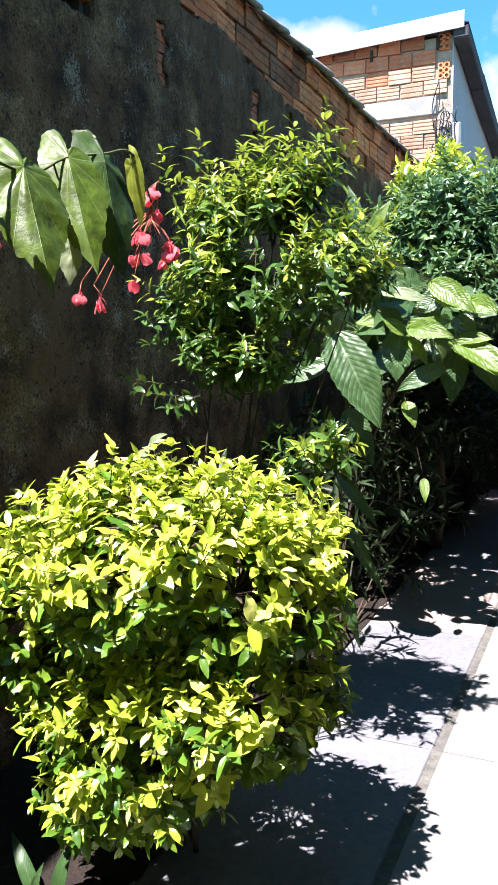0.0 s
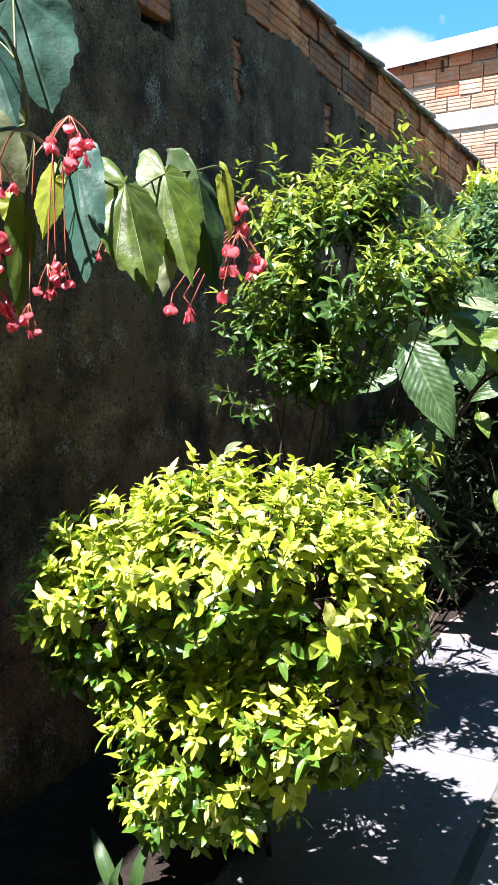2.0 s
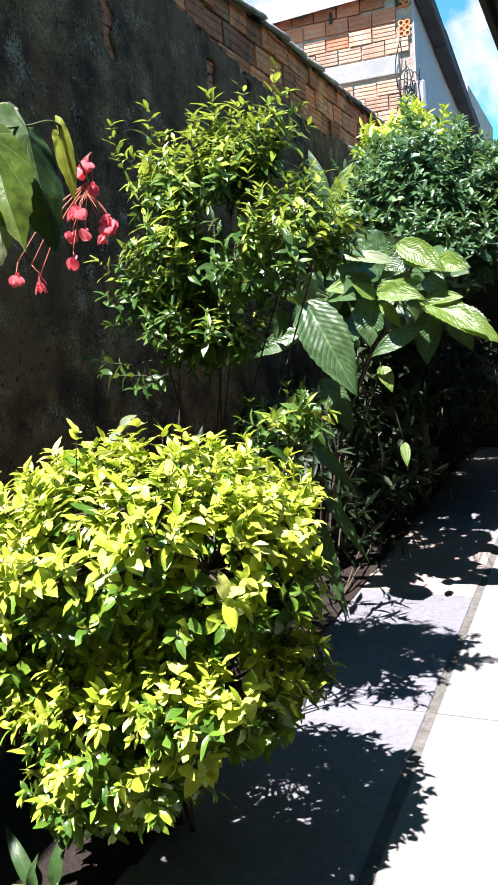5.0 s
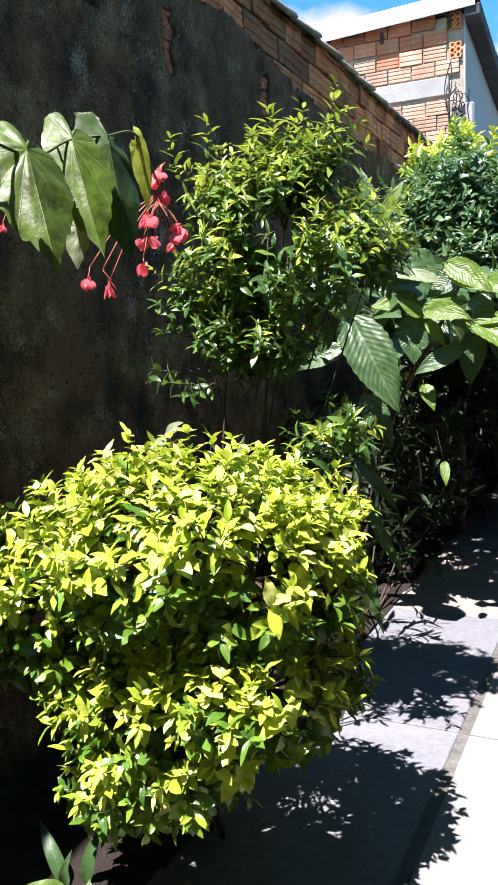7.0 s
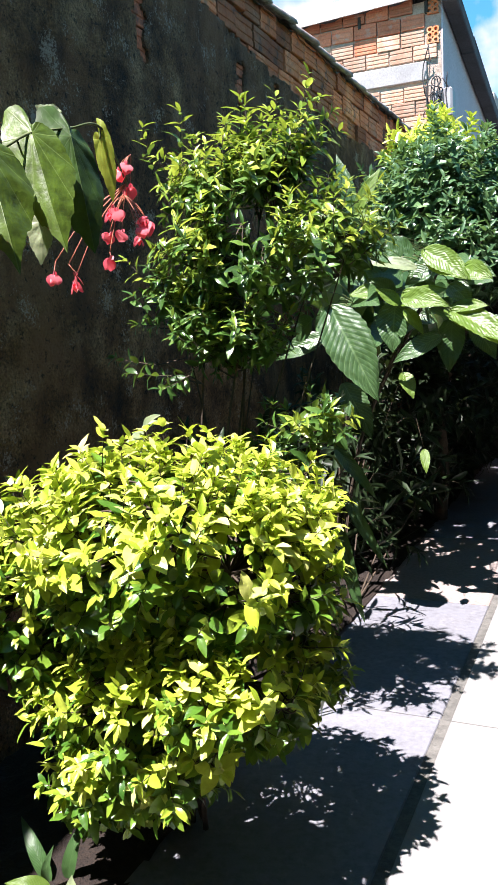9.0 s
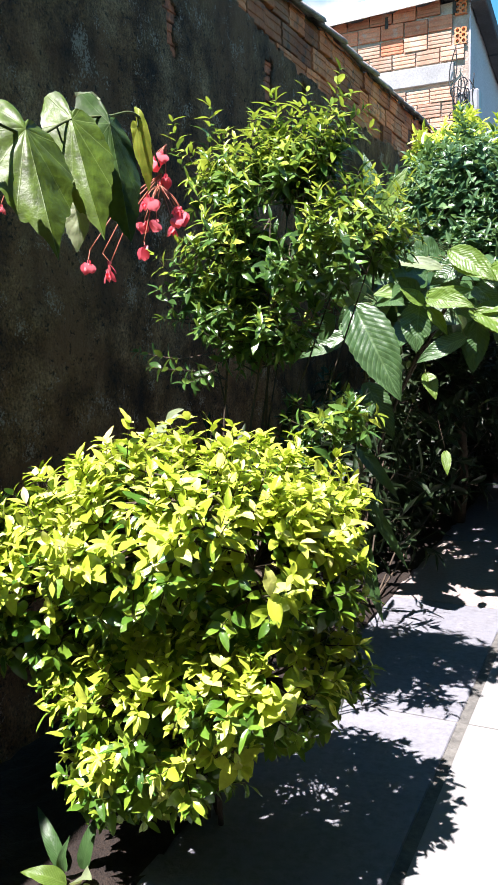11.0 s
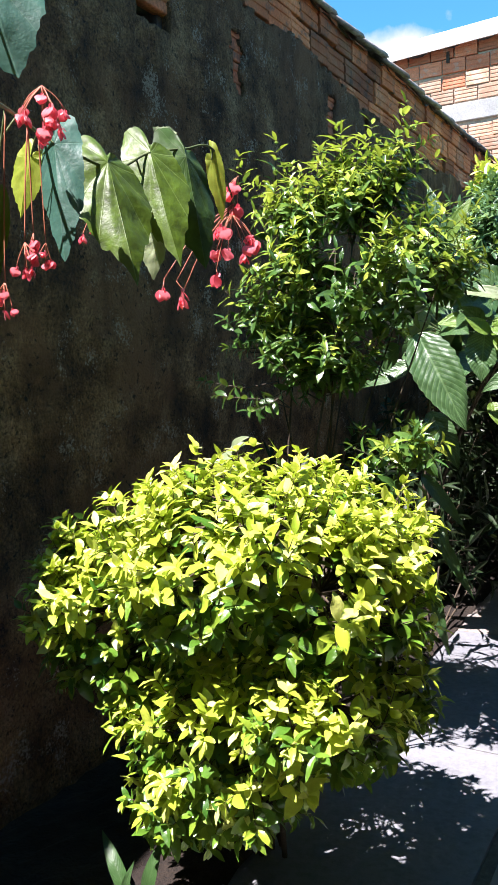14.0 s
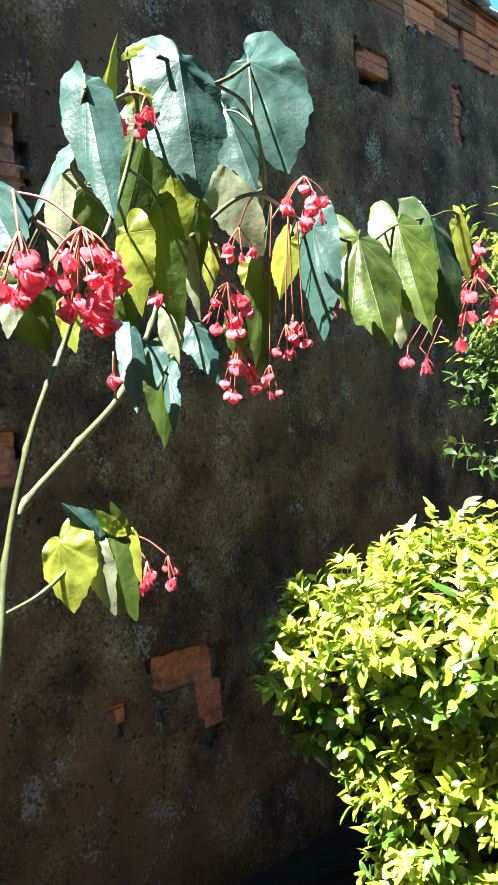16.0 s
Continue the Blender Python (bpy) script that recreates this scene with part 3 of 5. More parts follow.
def wing_leaf(a, b, width, mat, parent, rng, face, fold=(-0.15, -0.5), flip=1, curl=0.8, quilt=0.05):
    """One begonia leaf hung at a with its tip at b: unequal lobes, creased along veins that fan out from the stalk."""
    a, b = Vector(a), Vector(b)
    d = b - a
    L = d.length
    d.normalize()
    n = Vector(face).normalized() + rnd_dir(rng) * 0.12
    n = (n - d * n.dot(d)).normalized()
    s = d.cross(n) * flip
    k = width / (0.80 * L)
    ph = rng.uniform(0, 6.28)
    veins = (0.0, 0.42, 0.95, 1.6, 2.35, 3.1416)
    angles = []
    for sg, table in ((1, BIG_LOBE), (-1, SMALL_LOBE)):
        row = []
        for t0, t1 in zip(veins, veins[1:]):
            row += [(t0 + (t1 - t0) * q / 8, q / 8, t1 - t0, sg, table) for q in range(8)]
        row.append((math.pi, 0.0, 0.8, sg, table))
        angles += row if sg == 1 else row[::-1]
    rings = 9
    verts, uvs, faces = [], [], []
    for t, q, span, sg, table in angles:
        rim = reach_at(table, t) * (1 + 0.02 * math.sin(t * 33 + ph) + 0.02 * math.sin(t * 13 + ph) + 0.02 * math.sin(t * 5 + ph))
        for i in range(rings + 1):
            r = rim * i / rings
            x, y = r * math.cos(t), sg * r * math.sin(t) * k
            side = abs(y) * L
            lift = (fold[0] if sg > 0 else fold[1]) * side
            lift -= curl * L * (1.7 * x * x if x < 0 else 0.26 * x * x)
            lift += quilt * width * (1 - abs(2 * q - 1) ** 1.4) * (i / rings) ** 0.8 * (1 if span > 0.3 else 0)
            lift += width * (0.05 * noise.noise(Vector((x * 4 + ph, y * 4, ph))) + 0.02 * noise.noise(Vector((x * 13 + ph, y * 13, ph))) + 0.04 * (i / rings) ** 3 * math.sin(t * 7 + ph))
            verts.append(a + d * x * L + s * y * L + n * lift)
            uvs.append((r * min(q, 1 - q) * span * (2.2 if 0 < t < 3.1 else 1.0), t))
    m = len(angles)
    for j in range(m - 1):
        for i in range(rings):
            p = j * (rings + 1) + i
            faces.append((p, p + 1, p + rings + 2, p + rings + 1) if i else (p, p + 1, p + rings + 2))
    me = mesh_of("leaf", verts, faces, mat, True)
    layer = me.uv_layers.new(name="UVMap")
    for lp in me.loops:
        layer.data[lp.index].uv = uvs[lp.vertex_index]
    return put("leaf", me, parent)


# ---- ground and paving ----
bm = bmesh.new()
bmesh.ops.create_grid(bm, x_segments=40, y_segments=40, size=300)
for v in bm.verts:
    v.co.z = -0.045
ground = tagged(part("ground", bm, GROUND, None), "bare earth ground reaching the horizon", "ground", kind="structure")

bm = bmesh.new()
box(bm, -1.22, 0.98, -5, 16, -0.04, -0.006)
pavement = tagged(part("pavement", bm, JOINT, None), "pale cement paving slabs with wide mortar joints", "pavement", kind="structure")
PITCH = 1.34


def slab_mesh(x0, x1, mat):
    bm = bmesh.new()
    box(bm, x0, x1, 0.006, PITCH - 0.006, -0.02, 0.0, 0.004)
    me = bpy.data.meshes.new("slab")
    bm.to_mesh(me)
    bm.free()
    me.materials.append(mat)
    return me


left_slab, left_pink, right_slab = slab_mesh(-1.22, -0.578, SLAB_EDGE), slab_mesh(-1.22, -0.578, SLAB_PINK), slab_mesh(-0.538, 0.98, SLAB)
for k in range(-5, 9):
    y = 2.97 + PITCH * k
    put("slab", left_pink if k == 1 else left_slab, pavement, m=pose(0, y, 0))
    put("slab", right_slab, pavement, m=pose(0, y, 0))

bm = bmesh.new()
bmesh.ops.create_grid(bm, x_segments=24, y_segments=300, size=1.0)
for v in bm.verts:
    v.co = Vector((-1.61 + v.co.x * 0.41, 4.0 + v.co.y * 9.0, 0))
    v.co.z = 0.012 + 0.03 * noise.noise(v.co * 7) + 0.015 * noise.noise(v.co * 30)
soil = tagged(part("planting_bed", bm, SOIL, None, smooth=True), "dark earth planting bed along the wall", "soil", kind="structure")

# ---- garden wall ----
WX = -2.0
bm = bmesh.new()
for y0, y1, z0, z1 in ((-5, 8.75, -0.1, 2.86), (-5, 8.75, 2.945, 3.5), (-5, 2.65, 2.86, 2.945), (2.85, 8.75, 2.86, 2.945)):
    box(bm, WX - 0.13, WX - 0.036, y0, y1, z0, z1)
box(bm, WX - 0.17, WX - 0.13, -5, 8.75, -0.1, 3.5)
wall = tagged(part("wall_west", bm, MORTAR, None), "weathered plastered brick garden wall with bare upper courses", "wall", kind="structure")


def ridged_brick(length, height, depth, mat, grooves=3, name="brick"):
    """A clay block with grooves along its face; the face looks to +x, its foot corner at the origin."""
    prof = [(-depth, 0.0), (-0.004, 0.0), (0.0, 0.004)]
    step = height / (grooves + 0.5)
    for g in range(grooves):
        z = step * (0.75 + g)
        prof += [(0.0, z - 0.008), (-0.005, z - 0.004), (-0.005, z + 0.004), (0.0, z + 0.008)]
    prof += [(0.0, height - 0.004), (-0.004, height), (-depth, height)]
    k = len(prof)
    verts = [(x, y, z) for y in (0.0, length) for x, z in prof]
    faces = [(i, (i + 1) % k, k + (i + 1) % k, k + i) for i in range(k)]
    faces += [tuple(range(k - 1, -1, -1)), tuple(range(k, 2 * k))]
    return mesh_of(name, verts, faces, mat)


CAP_Z = 3.52
rng = random.Random(11)
wall_bricks = [ridged_brick(0.24, 0.142, 0.09, BRICK, g) for g in (2, 3)]


red_brick = ridged_brick(0.24, 0.142, 0.05, BRICK_RED, 2)


def course(z, y0, y1, shift):
    y = y0 + shift
    while y < y1:
        put("brick", rng.choice(wall_bricks), wall, m=pose(WX - 0.006 + rng.uniform(-0.014, 0.006), y + rng.uniform(-0.007, 0.007), z + rng.uniform(-0.006, 0.006), rng.uniform(-1.2, 1.2), rng.uniform(-2, 2), rng.uniform(-1.5, 1.5)))
        y += 0.254


course(3.212, -0.05, 8.6, 0.04)
course(3.367, -0.05, 8.6, 0.165)
course(3.057, 3.9, 8.6, 0.02)
course(2.902, 5.2, 8.6, 0.13)
for y, z in ((2.66, 2.935), (3.33, 2.92), (3.33, 2.77), (1.45, 0.70), (1.60, 0.56), (1.26, 0.63), (0.88, 2.10), (0.85, 2.24), (0.80, 1.45), (4.44, 2.83), (4.44, 2.98), (0.82, 1.32)):
    put("brick", red_brick, wall, m=pose(WX - 0.002, y, z))


def bare(y, z):
    """How far a spot lies inside a place where the plaster has come off; below zero it is covered."""
    jag = 0.034 * noise.noise(Vector((y * 14, z * 14, 2.0))) + 0.008 * noise.noise(Vector((y * 45, z * 45, 5.0)))
    best = -1.0
    drop = 0.17 * min(1.0, max(0.0, (y - 4.2) / 1.6))
    best = max(best, z - (3.215 - drop + 0.05 * noise.noise(Vector((y * 2.3, 0, 9)))))
    for cy, cz, hy, hz in ((2.75, 2.935, 0.125, 0.085), (3.43, 2.915, 0.05, 0.14), (1.58, 0.775, 0.15, 0.055), (1.675, 0.66, 0.055, 0.155),
                           (1.31, 0.70, 0.025, 0.028), (1.06, 2.2, 0.055, 0.16), (4.54, 2.92, 0.055, 0.13), (0.99, 1.47, 0.07, 0.06), (5.1, 3.02, 0.04, 0.06)):
        best = max(best, min(hy - abs(y - cy), hz - abs(z - cz)))
    return best + jag


def plaster_depth(y, z):
    p = Vector((y, z, 0))
    d = 0.012 + 0.010 * noise.noise(p * 1.7) + 0.006 * noise.noise(p * 6) + 0.004 * noise.noise(p * 19) + 0.003 * noise.noise(p * 45)
    for cy, z0, z1 in ((1.148, 2.38, 2.62), (1.277, 2.6, 2.95), (2.74, 2.62, 2.87), (2.64, 2.72, 2.86), (1.45, 0.8, 1.0), (1.30, 0.45, 0.66), (2.05, 1.9, 2.5), (1.02, 0.2, 0.8), (3.1, 2.3, 2.8), (1.70, 0.3, 0.5)):
        if z0 < z < z1:
            off = abs(y - cy - 0.012 * noise.noise(Vector((z * 9, cy, 0))))
            if off < 0.014:
                d -= 0.012 * (1 - off / 0.014)
    return d


CELL = 0.024
ny, nz = int(9.95 / CELL), int(3.36 / CELL)
idx, pv, pf = {}, [], []
keep = [[bare(-1.2 + (i + 0.5) * CELL, -0.05 + (k + 0.5) * CELL) < 0 for k in range(nz)] for i in range(ny)]


def pvert(i, k, back):
    key = (i, k, back)
    if key not in idx:
        y, z = -1.2 + i * CELL, -0.05 + k * CELL
        idx[key] = len(pv)
        pv.append((WX - 0.03 if back else WX + plaster_depth(y, z), y + 0.008 * noise.noise(Vector((y * 40, z * 40, 1))), z + 0.008 * noise.noise(Vector((y * 40, z * 40, 7)))))
    return idx[key]


for i in range(ny):
    for k in range(nz):
        if not keep[i][k]:
            continue
        pf.append((pvert(i, k, 0), pvert(i + 1, k, 0), pvert(i + 1, k + 1, 0), pvert(i, k + 1, 0)))
        for di, dk, e in ((-1, 0, ((i, k + 1), (i, k))), (1, 0, ((i + 1, k), (i + 1, k + 1))), (0, -1, ((i, k), (i + 1, k))), (0, 1, ((i + 1, k + 1), (i, k + 1)))):
            q, r = i + di, k + dk
            if not (0 <= q < ny and 0 <= r < nz) or not keep[q][r]:
                (a0, a1), (b0, b1) = e
                pf.append((pvert(b0, b1, 0), pvert(a0, a1, 0), pvert(a0, a1, 1), pvert(b0, b1, 1)))
put("plaster_coat", mesh_of("plaster_coat", pv, pf, PLASTER, True), wall, "cracked dark grey plaster coat with broken patches")


def cap_tile():
    verts, faces = [], []
    for i, (y, s) in enumerate(((0.0, 0.86), (0.15, 0.91), (0.3, 0.96), (0.47, 1.0))):
        for rr in (0.112, 0.078):
            for j in range(9):
                t = math.pi * j / 8
                verts.append((math.cos(t) * rr * s * 1.05, y, math.sin(t) * rr * s * 0.66 + (0.0, 0.002, 0.004, 0.008)[i]))
    for i in range(3):
        for j in range(8):
            a, b = i * 18 + j, (i + 1) * 18 + j
            faces += [(a, a + 1, b + 1, b), (a + 9, b + 9, b + 10, a + 10)]
        for j in (0, 8):
            a, b = i * 18 + j, (i + 1) * 18 + j
            faces.append((a, b, b + 9, a + 9))
    for j in range(8):
        faces.append((j, j + 9, j + 10, j + 1))
        faces.append((54 + j, 55 + j, 64 + j, 63 + j))
    return mesh_of("cap_tile", verts, faces, CAP, True)


tile = cap_tile()
for k in range(23):
    y = 8.38 - 0.425 * k
    put("cap_tile", tile, wall, m=pose(WX - 0.075 + rng.uniform(-0.012, 0.012), y + rng.uniform(-0.015, 0.015), CAP_Z - 0.012 + rng.uniform(-0.008, 0.008), rng.uniform(-0.6, 0.9), rng.uniform(-3, 3), rng.uniform(-2.5, 2.5)))
bm = bmesh.new()
bmesh.ops.create_grid(bm, x_segments=6, y_segments=220, size=1.0)
for v in bm.verts:
    e = abs(v.co.x)
    v.co = Vector((WX - 0.085 + v.co.x * 0.10, 3.9 + v.co.y * 4.8, 0))
    v.co.x += 0.012 * noise.noise(v.co * 12) * e
    v.co.z = CAP_Z - 0.01 - 0.03 * e ** 3 + 0.03 * noise.noise(v.co * 9) + 0.012 * noise.noise(v.co * 31)
part("mortar_bed", bm, MORTAR, wall, "crumbling mortar under the cap tiles", smooth=True)

# ---- brick house beyond the wall ----
HX, HY = -1.65, 8.98
house = tagged(new("brick_house"), "unfinished hollow-brick house with white roof edge and lilac side wall", "house")
house.location = (HX, HY, 0)


def hpart(name, bm, mat, label="", parent=None):
    ob = part(name, bm, mat, parent or house, label)
    ob.matrix_parent_inverse = Matrix.Translation((-HX, -HY, 0)) if parent is None else ob.matrix_parent_inverse
    return ob


ROOF0, SLOPE, FALL = 4.83, 0.045, 0.165
bm = bmesh.new()
vs = []
for y in (HY + 0.026, HY + 6.0):
    for x, z in ((HX - 0.02, -0.1), (HX - 0.02, ROOF0), (HX - 5.0, ROOF0 - 5 * SLOPE), (HX - 5.0, -0.1)):
        vs.append(bm.verts.new((x, y, z - (FALL * (y - HY) if z > 0 else 0))))
for f in ((0, 1, 2, 3), (7, 6, 5, 4), (0, 4, 5, 1), (1, 5, 6, 2), (2, 6, 7, 3), (3, 7, 4, 0)):
    bm.faces.new([vs[i] for i in f])
front_wall = hpart("wall", bm, MORTAR_PALE)
bm = bmesh.new()
box(bm, HX - 0.018, HX, HY + 0.02, HY + 6.0, -0.1, ROOF0 - 0.02, 0.003)
for v in bm.verts:
    if v.co.z > 1:
        v.co.z -= FALL * (v.co.y - HY)
hpart("side_render", bm, LILAC, "smooth lilac-grey rendered side wall")
bm = bmesh.new()
box(bm, HX - 4.5, HX - 0.17, HY - 0.012, HY + 0.08, 4.03, 4.22, 0.006)
for v in bm.verts:
    v.co.z += 0.004 * noise.noise(v.co * 8)
hpart("concrete_beam", bm, CONCRETE, "rough grey concrete ring beam")
bm = bmesh.new()
vs = [bm.verts.new((HX + 0.12 if i % 2 else HX - 5.2, y, (ROOF0 + (0.12 if i % 2 else -5.2) * SLOPE + z))) for y in (HY - 0.12, HY - 0.10) for z in (0.0, 0.165) for i in (0, 1)]
for f in ((0, 1, 3, 2), (4, 6, 7, 5), (0, 4, 5, 1), (2, 3, 7, 6), (0, 2, 6, 4), (1, 5, 7, 3)):
    bm.faces.new([vs[i] for i in f])
hpart("fascia", bm, WHITE, "bright white metal roof edge")
for x in (-3.23, -2.53, -1.815):
    bm = bmesh.new()
    box(bm, x - 0.018, x + 0.018, HY - 0.016, HY + 0.1, ROOF0 + (x - HX) * SLOPE - 0.13, ROOF0 + (x - HX) * SLOPE - 0.01, 0.004)
    hpart("rafter_end", bm, DARKWOOD, "dark wooden rafter end under the roof edge")
# corrugated sheets
for k in range(5):
    y0 = HY - 0.09 + k * 1.15
    verts, faces = [], []
    m = 48
    for layer in (0, 0.012):
        for i in range(m + 1):
            x = HX + 0.16 - 5.3 * i / m
            for yy in (y0, y0 + 1.22):
                verts.append((x, yy, ROOF0 + (x - HX) * SLOPE + 0.03 + 0.02 * math.sin(i * 1.9) + layer + 0.012 * (k % 2) - 0.012 * (yy > y0) - FALL * (yy - HY)))
    o = 2 * (m + 1)
    for i in range(m):
        a = 2 * i
        faces += [(a, a + 1, a + 3, a + 2), (o + a, o + a + 2, o + a + 3, o + a + 1), (a, a + 2, o + a + 2, o + a), (a + 1, o + a + 1, o + a + 3, a + 3)]
    faces += [(0, o, o + 1, 1), (2 * m, 2 * m + 1, o + 2 * m + 1, o + 2 * m)]
    ob = put("roof_sheet", mesh_of("roof_sheet", verts, faces, FIBRE), house)
    ob.matrix_parent_inverse = Matrix.Translation((-HX, -HY, 0))
    # drooping eave edge
    bm = bmesh.new()
    box(bm, HX + 0.006, HX + 0.165, y0, y0 + 1.17, ROOF0 - 0.10 - 0.015 * (k % 2), ROOF0 + 0.02, 0.012)
    for v in bm.verts:
        v.co.z -= FALL * (v.co.y - HY)
    hpart("eave_edge", bm, FIBRE)

hb = [ridged_brick(0.240, 0.141, 0.075, BRICK_PALE, g) for g in (2, 3, 3)]
hr = [ridged_brick(0.240, 0.141, 0.075, BRICK_HOUSE, g) for g in (2, 3)]


def hollow_end():
    """End of a hollow block with six round holes, face to -y."""
    bm = bmesh.new()
    W, H = 0.125, 0.16
    step_x, step_z = W / 2, H / 3
    for ix in range(2):
        for iz in range(3):
            cx, cz = -W / 2 + step_x * (ix + 0.5), -H / 2 + step_z * (iz + 0.5)
            ring_o, ring_i, ring_b = [], [], []
            for j in range(12):
                t = 2 * math.pi * j / 12
                c, s = math.cos(t), math.sin(t)
                m_ = max(abs(c), abs(s))
                ring_o.append(bm.verts.new((cx + c / m_ * step_x / 2, 0, cz + s / m_ * step_z / 2)))
                ring_i.append(bm.verts.new((cx + c * 0.0185, 0, cz + s * 0.0185)))
                ring_b.append(bm.verts.new((cx + c * 0.0185, 0.07, cz + s * 0.0185)))
            for j in range(12):
                q = (j + 1) % 12
                bm.faces.new((ring_o[j], ring_o[q], ring_i[q], ring_i[j]))
                bm.faces.new((ring_i[j], ring_i[q], ring_b[q], ring_b[j]))
            bm.faces.new(ring_b)
    box(bm, -W / 2, W / 2, 0.0, 0.09, -H / 2 - 0.003, -H / 2)
    bmesh.ops.remove_doubles(bm, verts=bm.verts, dist=0.0004)
    me = bpy.data.meshes.new("hollow_block")
    bm.to_mesh(me)
    bm.free()
    me.materials.append(BRICK)
    return me


hollow = hollow_end()
z, row = 3.06, 0
while z < ROOF0 - 0.02:
    if not 3.95 < z < 4.18:
        x = HX - 0.02 - (0.15 if z > 4.4 else 0.02) - (0.127 if row % 2 else 0) - rng.uniform(0, 0.03)
        # Top rows get redder, darker clay for the roof's shadow on them.
        kinds = hr if z > 4.5 else hb
        while x > HX - 2.9:
            if z + 0.142 < ROOF0 + (x - 0.24 - HX) * SLOPE + 0.1 and rng.random() > 0.015:
                put("brick", rng.choice(kinds if rng.random() > 0.06 else hr), front_wall, m=pose(x - 0.24, HY + rng.uniform(-0.010, 0.010), z + rng.uniform(-0.008, 0.008), 0, rng.uniform(-1.5, 1.5), -90 + rng.uniform(-1, 1)))
            x -= 0.255
    z = 4.238 if 3.84 < z < 3.86 else z + 0.158
    row += 1
for x, z in ((-1.75, 4.76), (-1.75, 4.47)):
    put("hollow_block", hollow, front_wall, "hollow clay block with six round holes", pose(x, HY - 0.006, z))

# cables and meter on the house corner
meter = tagged(new("cable_bundle"), "tangled black service cables on grey bracket at the house corner", "cables")
meter.location = (HX, HY, 3.4)
minv = Matrix.Translation((-HX, -HY, -3.4))
for k in range(11):
    r2 = random.Random(50 + k)
    x0 = HX - 0.16 + 0.02 * k + r2.uniform(-0.015, 0.015)
    pts = [(x0 + r2.uniform(-0.05, 0.05), HY - 0.03 - r2.uniform(0, 0.06), 3.2 + (1.15 if k < 2 else 0.72 + 0.15 * r2.random()) * t) for t in (0, 0.2, 0.4, 0.6, 0.8, 1.0)]
    ob = tube("cable", pts, 0.007, 0.006, RUBBER, meter, sides=5, per=4)
    ob.matrix_parent_inverse = minv
for k in range(7):
    r2 = random.Random(80 + k)
    cx, cz = HX - 0.10 + r2.uniform(-0.06, 0.07), 3.5 + 0.08 * k
    pts = [(cx + 0.05 * math.cos(t), HY - 0.07 - r2.uniform(0, 0.02), cz + 0.05 * math.sin(t)) for t in (0, 1.2, 2.4, 3.6, 4.8, 6.0)]
    ob = tube("cable_loop", pts, 0.006, 0.006, RUBBER, meter, sides=5, per=4)
    ob.matrix_parent_inverse = minv
bm = bmesh.new()
box(bm, HX + 0.004, HX + 0.10, HY - 0.05, HY + 0.18, 3.62, 3.92, 0.02)
ob = part("meter_box", bm, PLASTIC, meter, "small grey box")
ob.matrix_parent_inverse = minv
bm = bmesh.new()
box(bm, HX - 0.12, HX + 0.02, HY - 0.035, HY - 0.008, 3.3, 3.9, 0.008)
ob = part("bracket", bm, PLASTIC, meter)
ob.matrix_parent_inverse = minv
for k, (dz, sag) in enumerate(((0.0, 0.35), (0.12, 0.4), (-0.1, 0.3))):
    line = tube("overhead_wire", [(-1.32, 15.4 + k * 0.3, 4.9 + dz), (0.4, 13.4, 4.35 + dz - sag * 0.5), (2.4, 11.6, 3.67 + 0.0 * dz)], 0.009, 0.009, RUBBER, None, sides=4, per=8)
    tagged(line, "thin black overhead wire against the sky", "wire", "overhead wires")

# parapet of the next building
bm = bmesh.new()
box(bm, -2.25, -1.93, 15.2, 19, -0.1, 5.4, 0.01)
tagged(part("neighbour_building", bm, CONCRETE, None), "bare grey concrete building end beyond the brick house", "building")

# ---- own house on the east side: wall and low eave ----
# Unseen wall under the eave, coloured dark to throw little bounced light.
bm = bmesh.new()
box(bm, 0.98, 1.13, -1.5, 12, -0.1, 3.0)
tagged(part("wall_east", bm, HOUSEPAINT, None), "unseen grey-brown house wall, kept dark to cut bounced light", "wall", kind="structure")
# Unseen wall added behind the camera to block sky light.
bm = bmesh.new()
box(bm, -2.0, 1.13, -1.65, -1.5, -0.1, 4.4)
tagged(part("wall_south", bm, HOUSEPAINT, None), "added unseen end wall that blocks sky light", "wall", kind="structure")
eave = tagged(new("eave_roof"), "dark low eave of the house over the path", "roof", kind="structure")
# Only the eave's edge is known; the deck is extended to block sky light.
bm = bmesh.new()
vs = [bm.verts.new(p) for p in ((-0.27, -1.49, 2.50), (4.5, -1.49, 4.55), (4.5, 12, 4.55), (-0.27, 12, 2.50), (-0.27, -1.49, 2.54), (4.5, -1.49, 4.59), (4.5, 12, 4.59), (-0.27, 12, 2.54))]
for f in ((0, 3, 2, 1), (4, 5, 6, 7), (0, 1, 5, 4), (1, 2, 6, 5), (2, 3, 7, 6), (3, 0, 4, 7)):
    bm.faces.new([vs[i] for i in f])
part("roof_deck", bm, DARKWOOD, eave)
bm = bmesh.new()
box(bm, -0.285, -0.262, -1.49, 12, 2.44, 2.56, 0.004)
part("fascia_board", bm, DARKWOOD, eave)

# dark end of the path: roof added to shade it, wall coloured dark
bm = bmesh.new()
box(bm, -1.66, 0.98, 7.6, 9.3, 2.28, 2.36, 0.006)
tagged(part("porch_roof", bm, DARKWOOD, None), "added dark boarded roof that shades the path's end", "roof", kind="structure")
bm = bmesh.new()
box(bm, -1.69, 1.13, 9.3, 9.42, -0.1, 2.36)
tagged(part("wall_north", bm, DARKWOOD, None), "added wall closing the path, its boards coloured dark as shade", "wall", kind="structure")

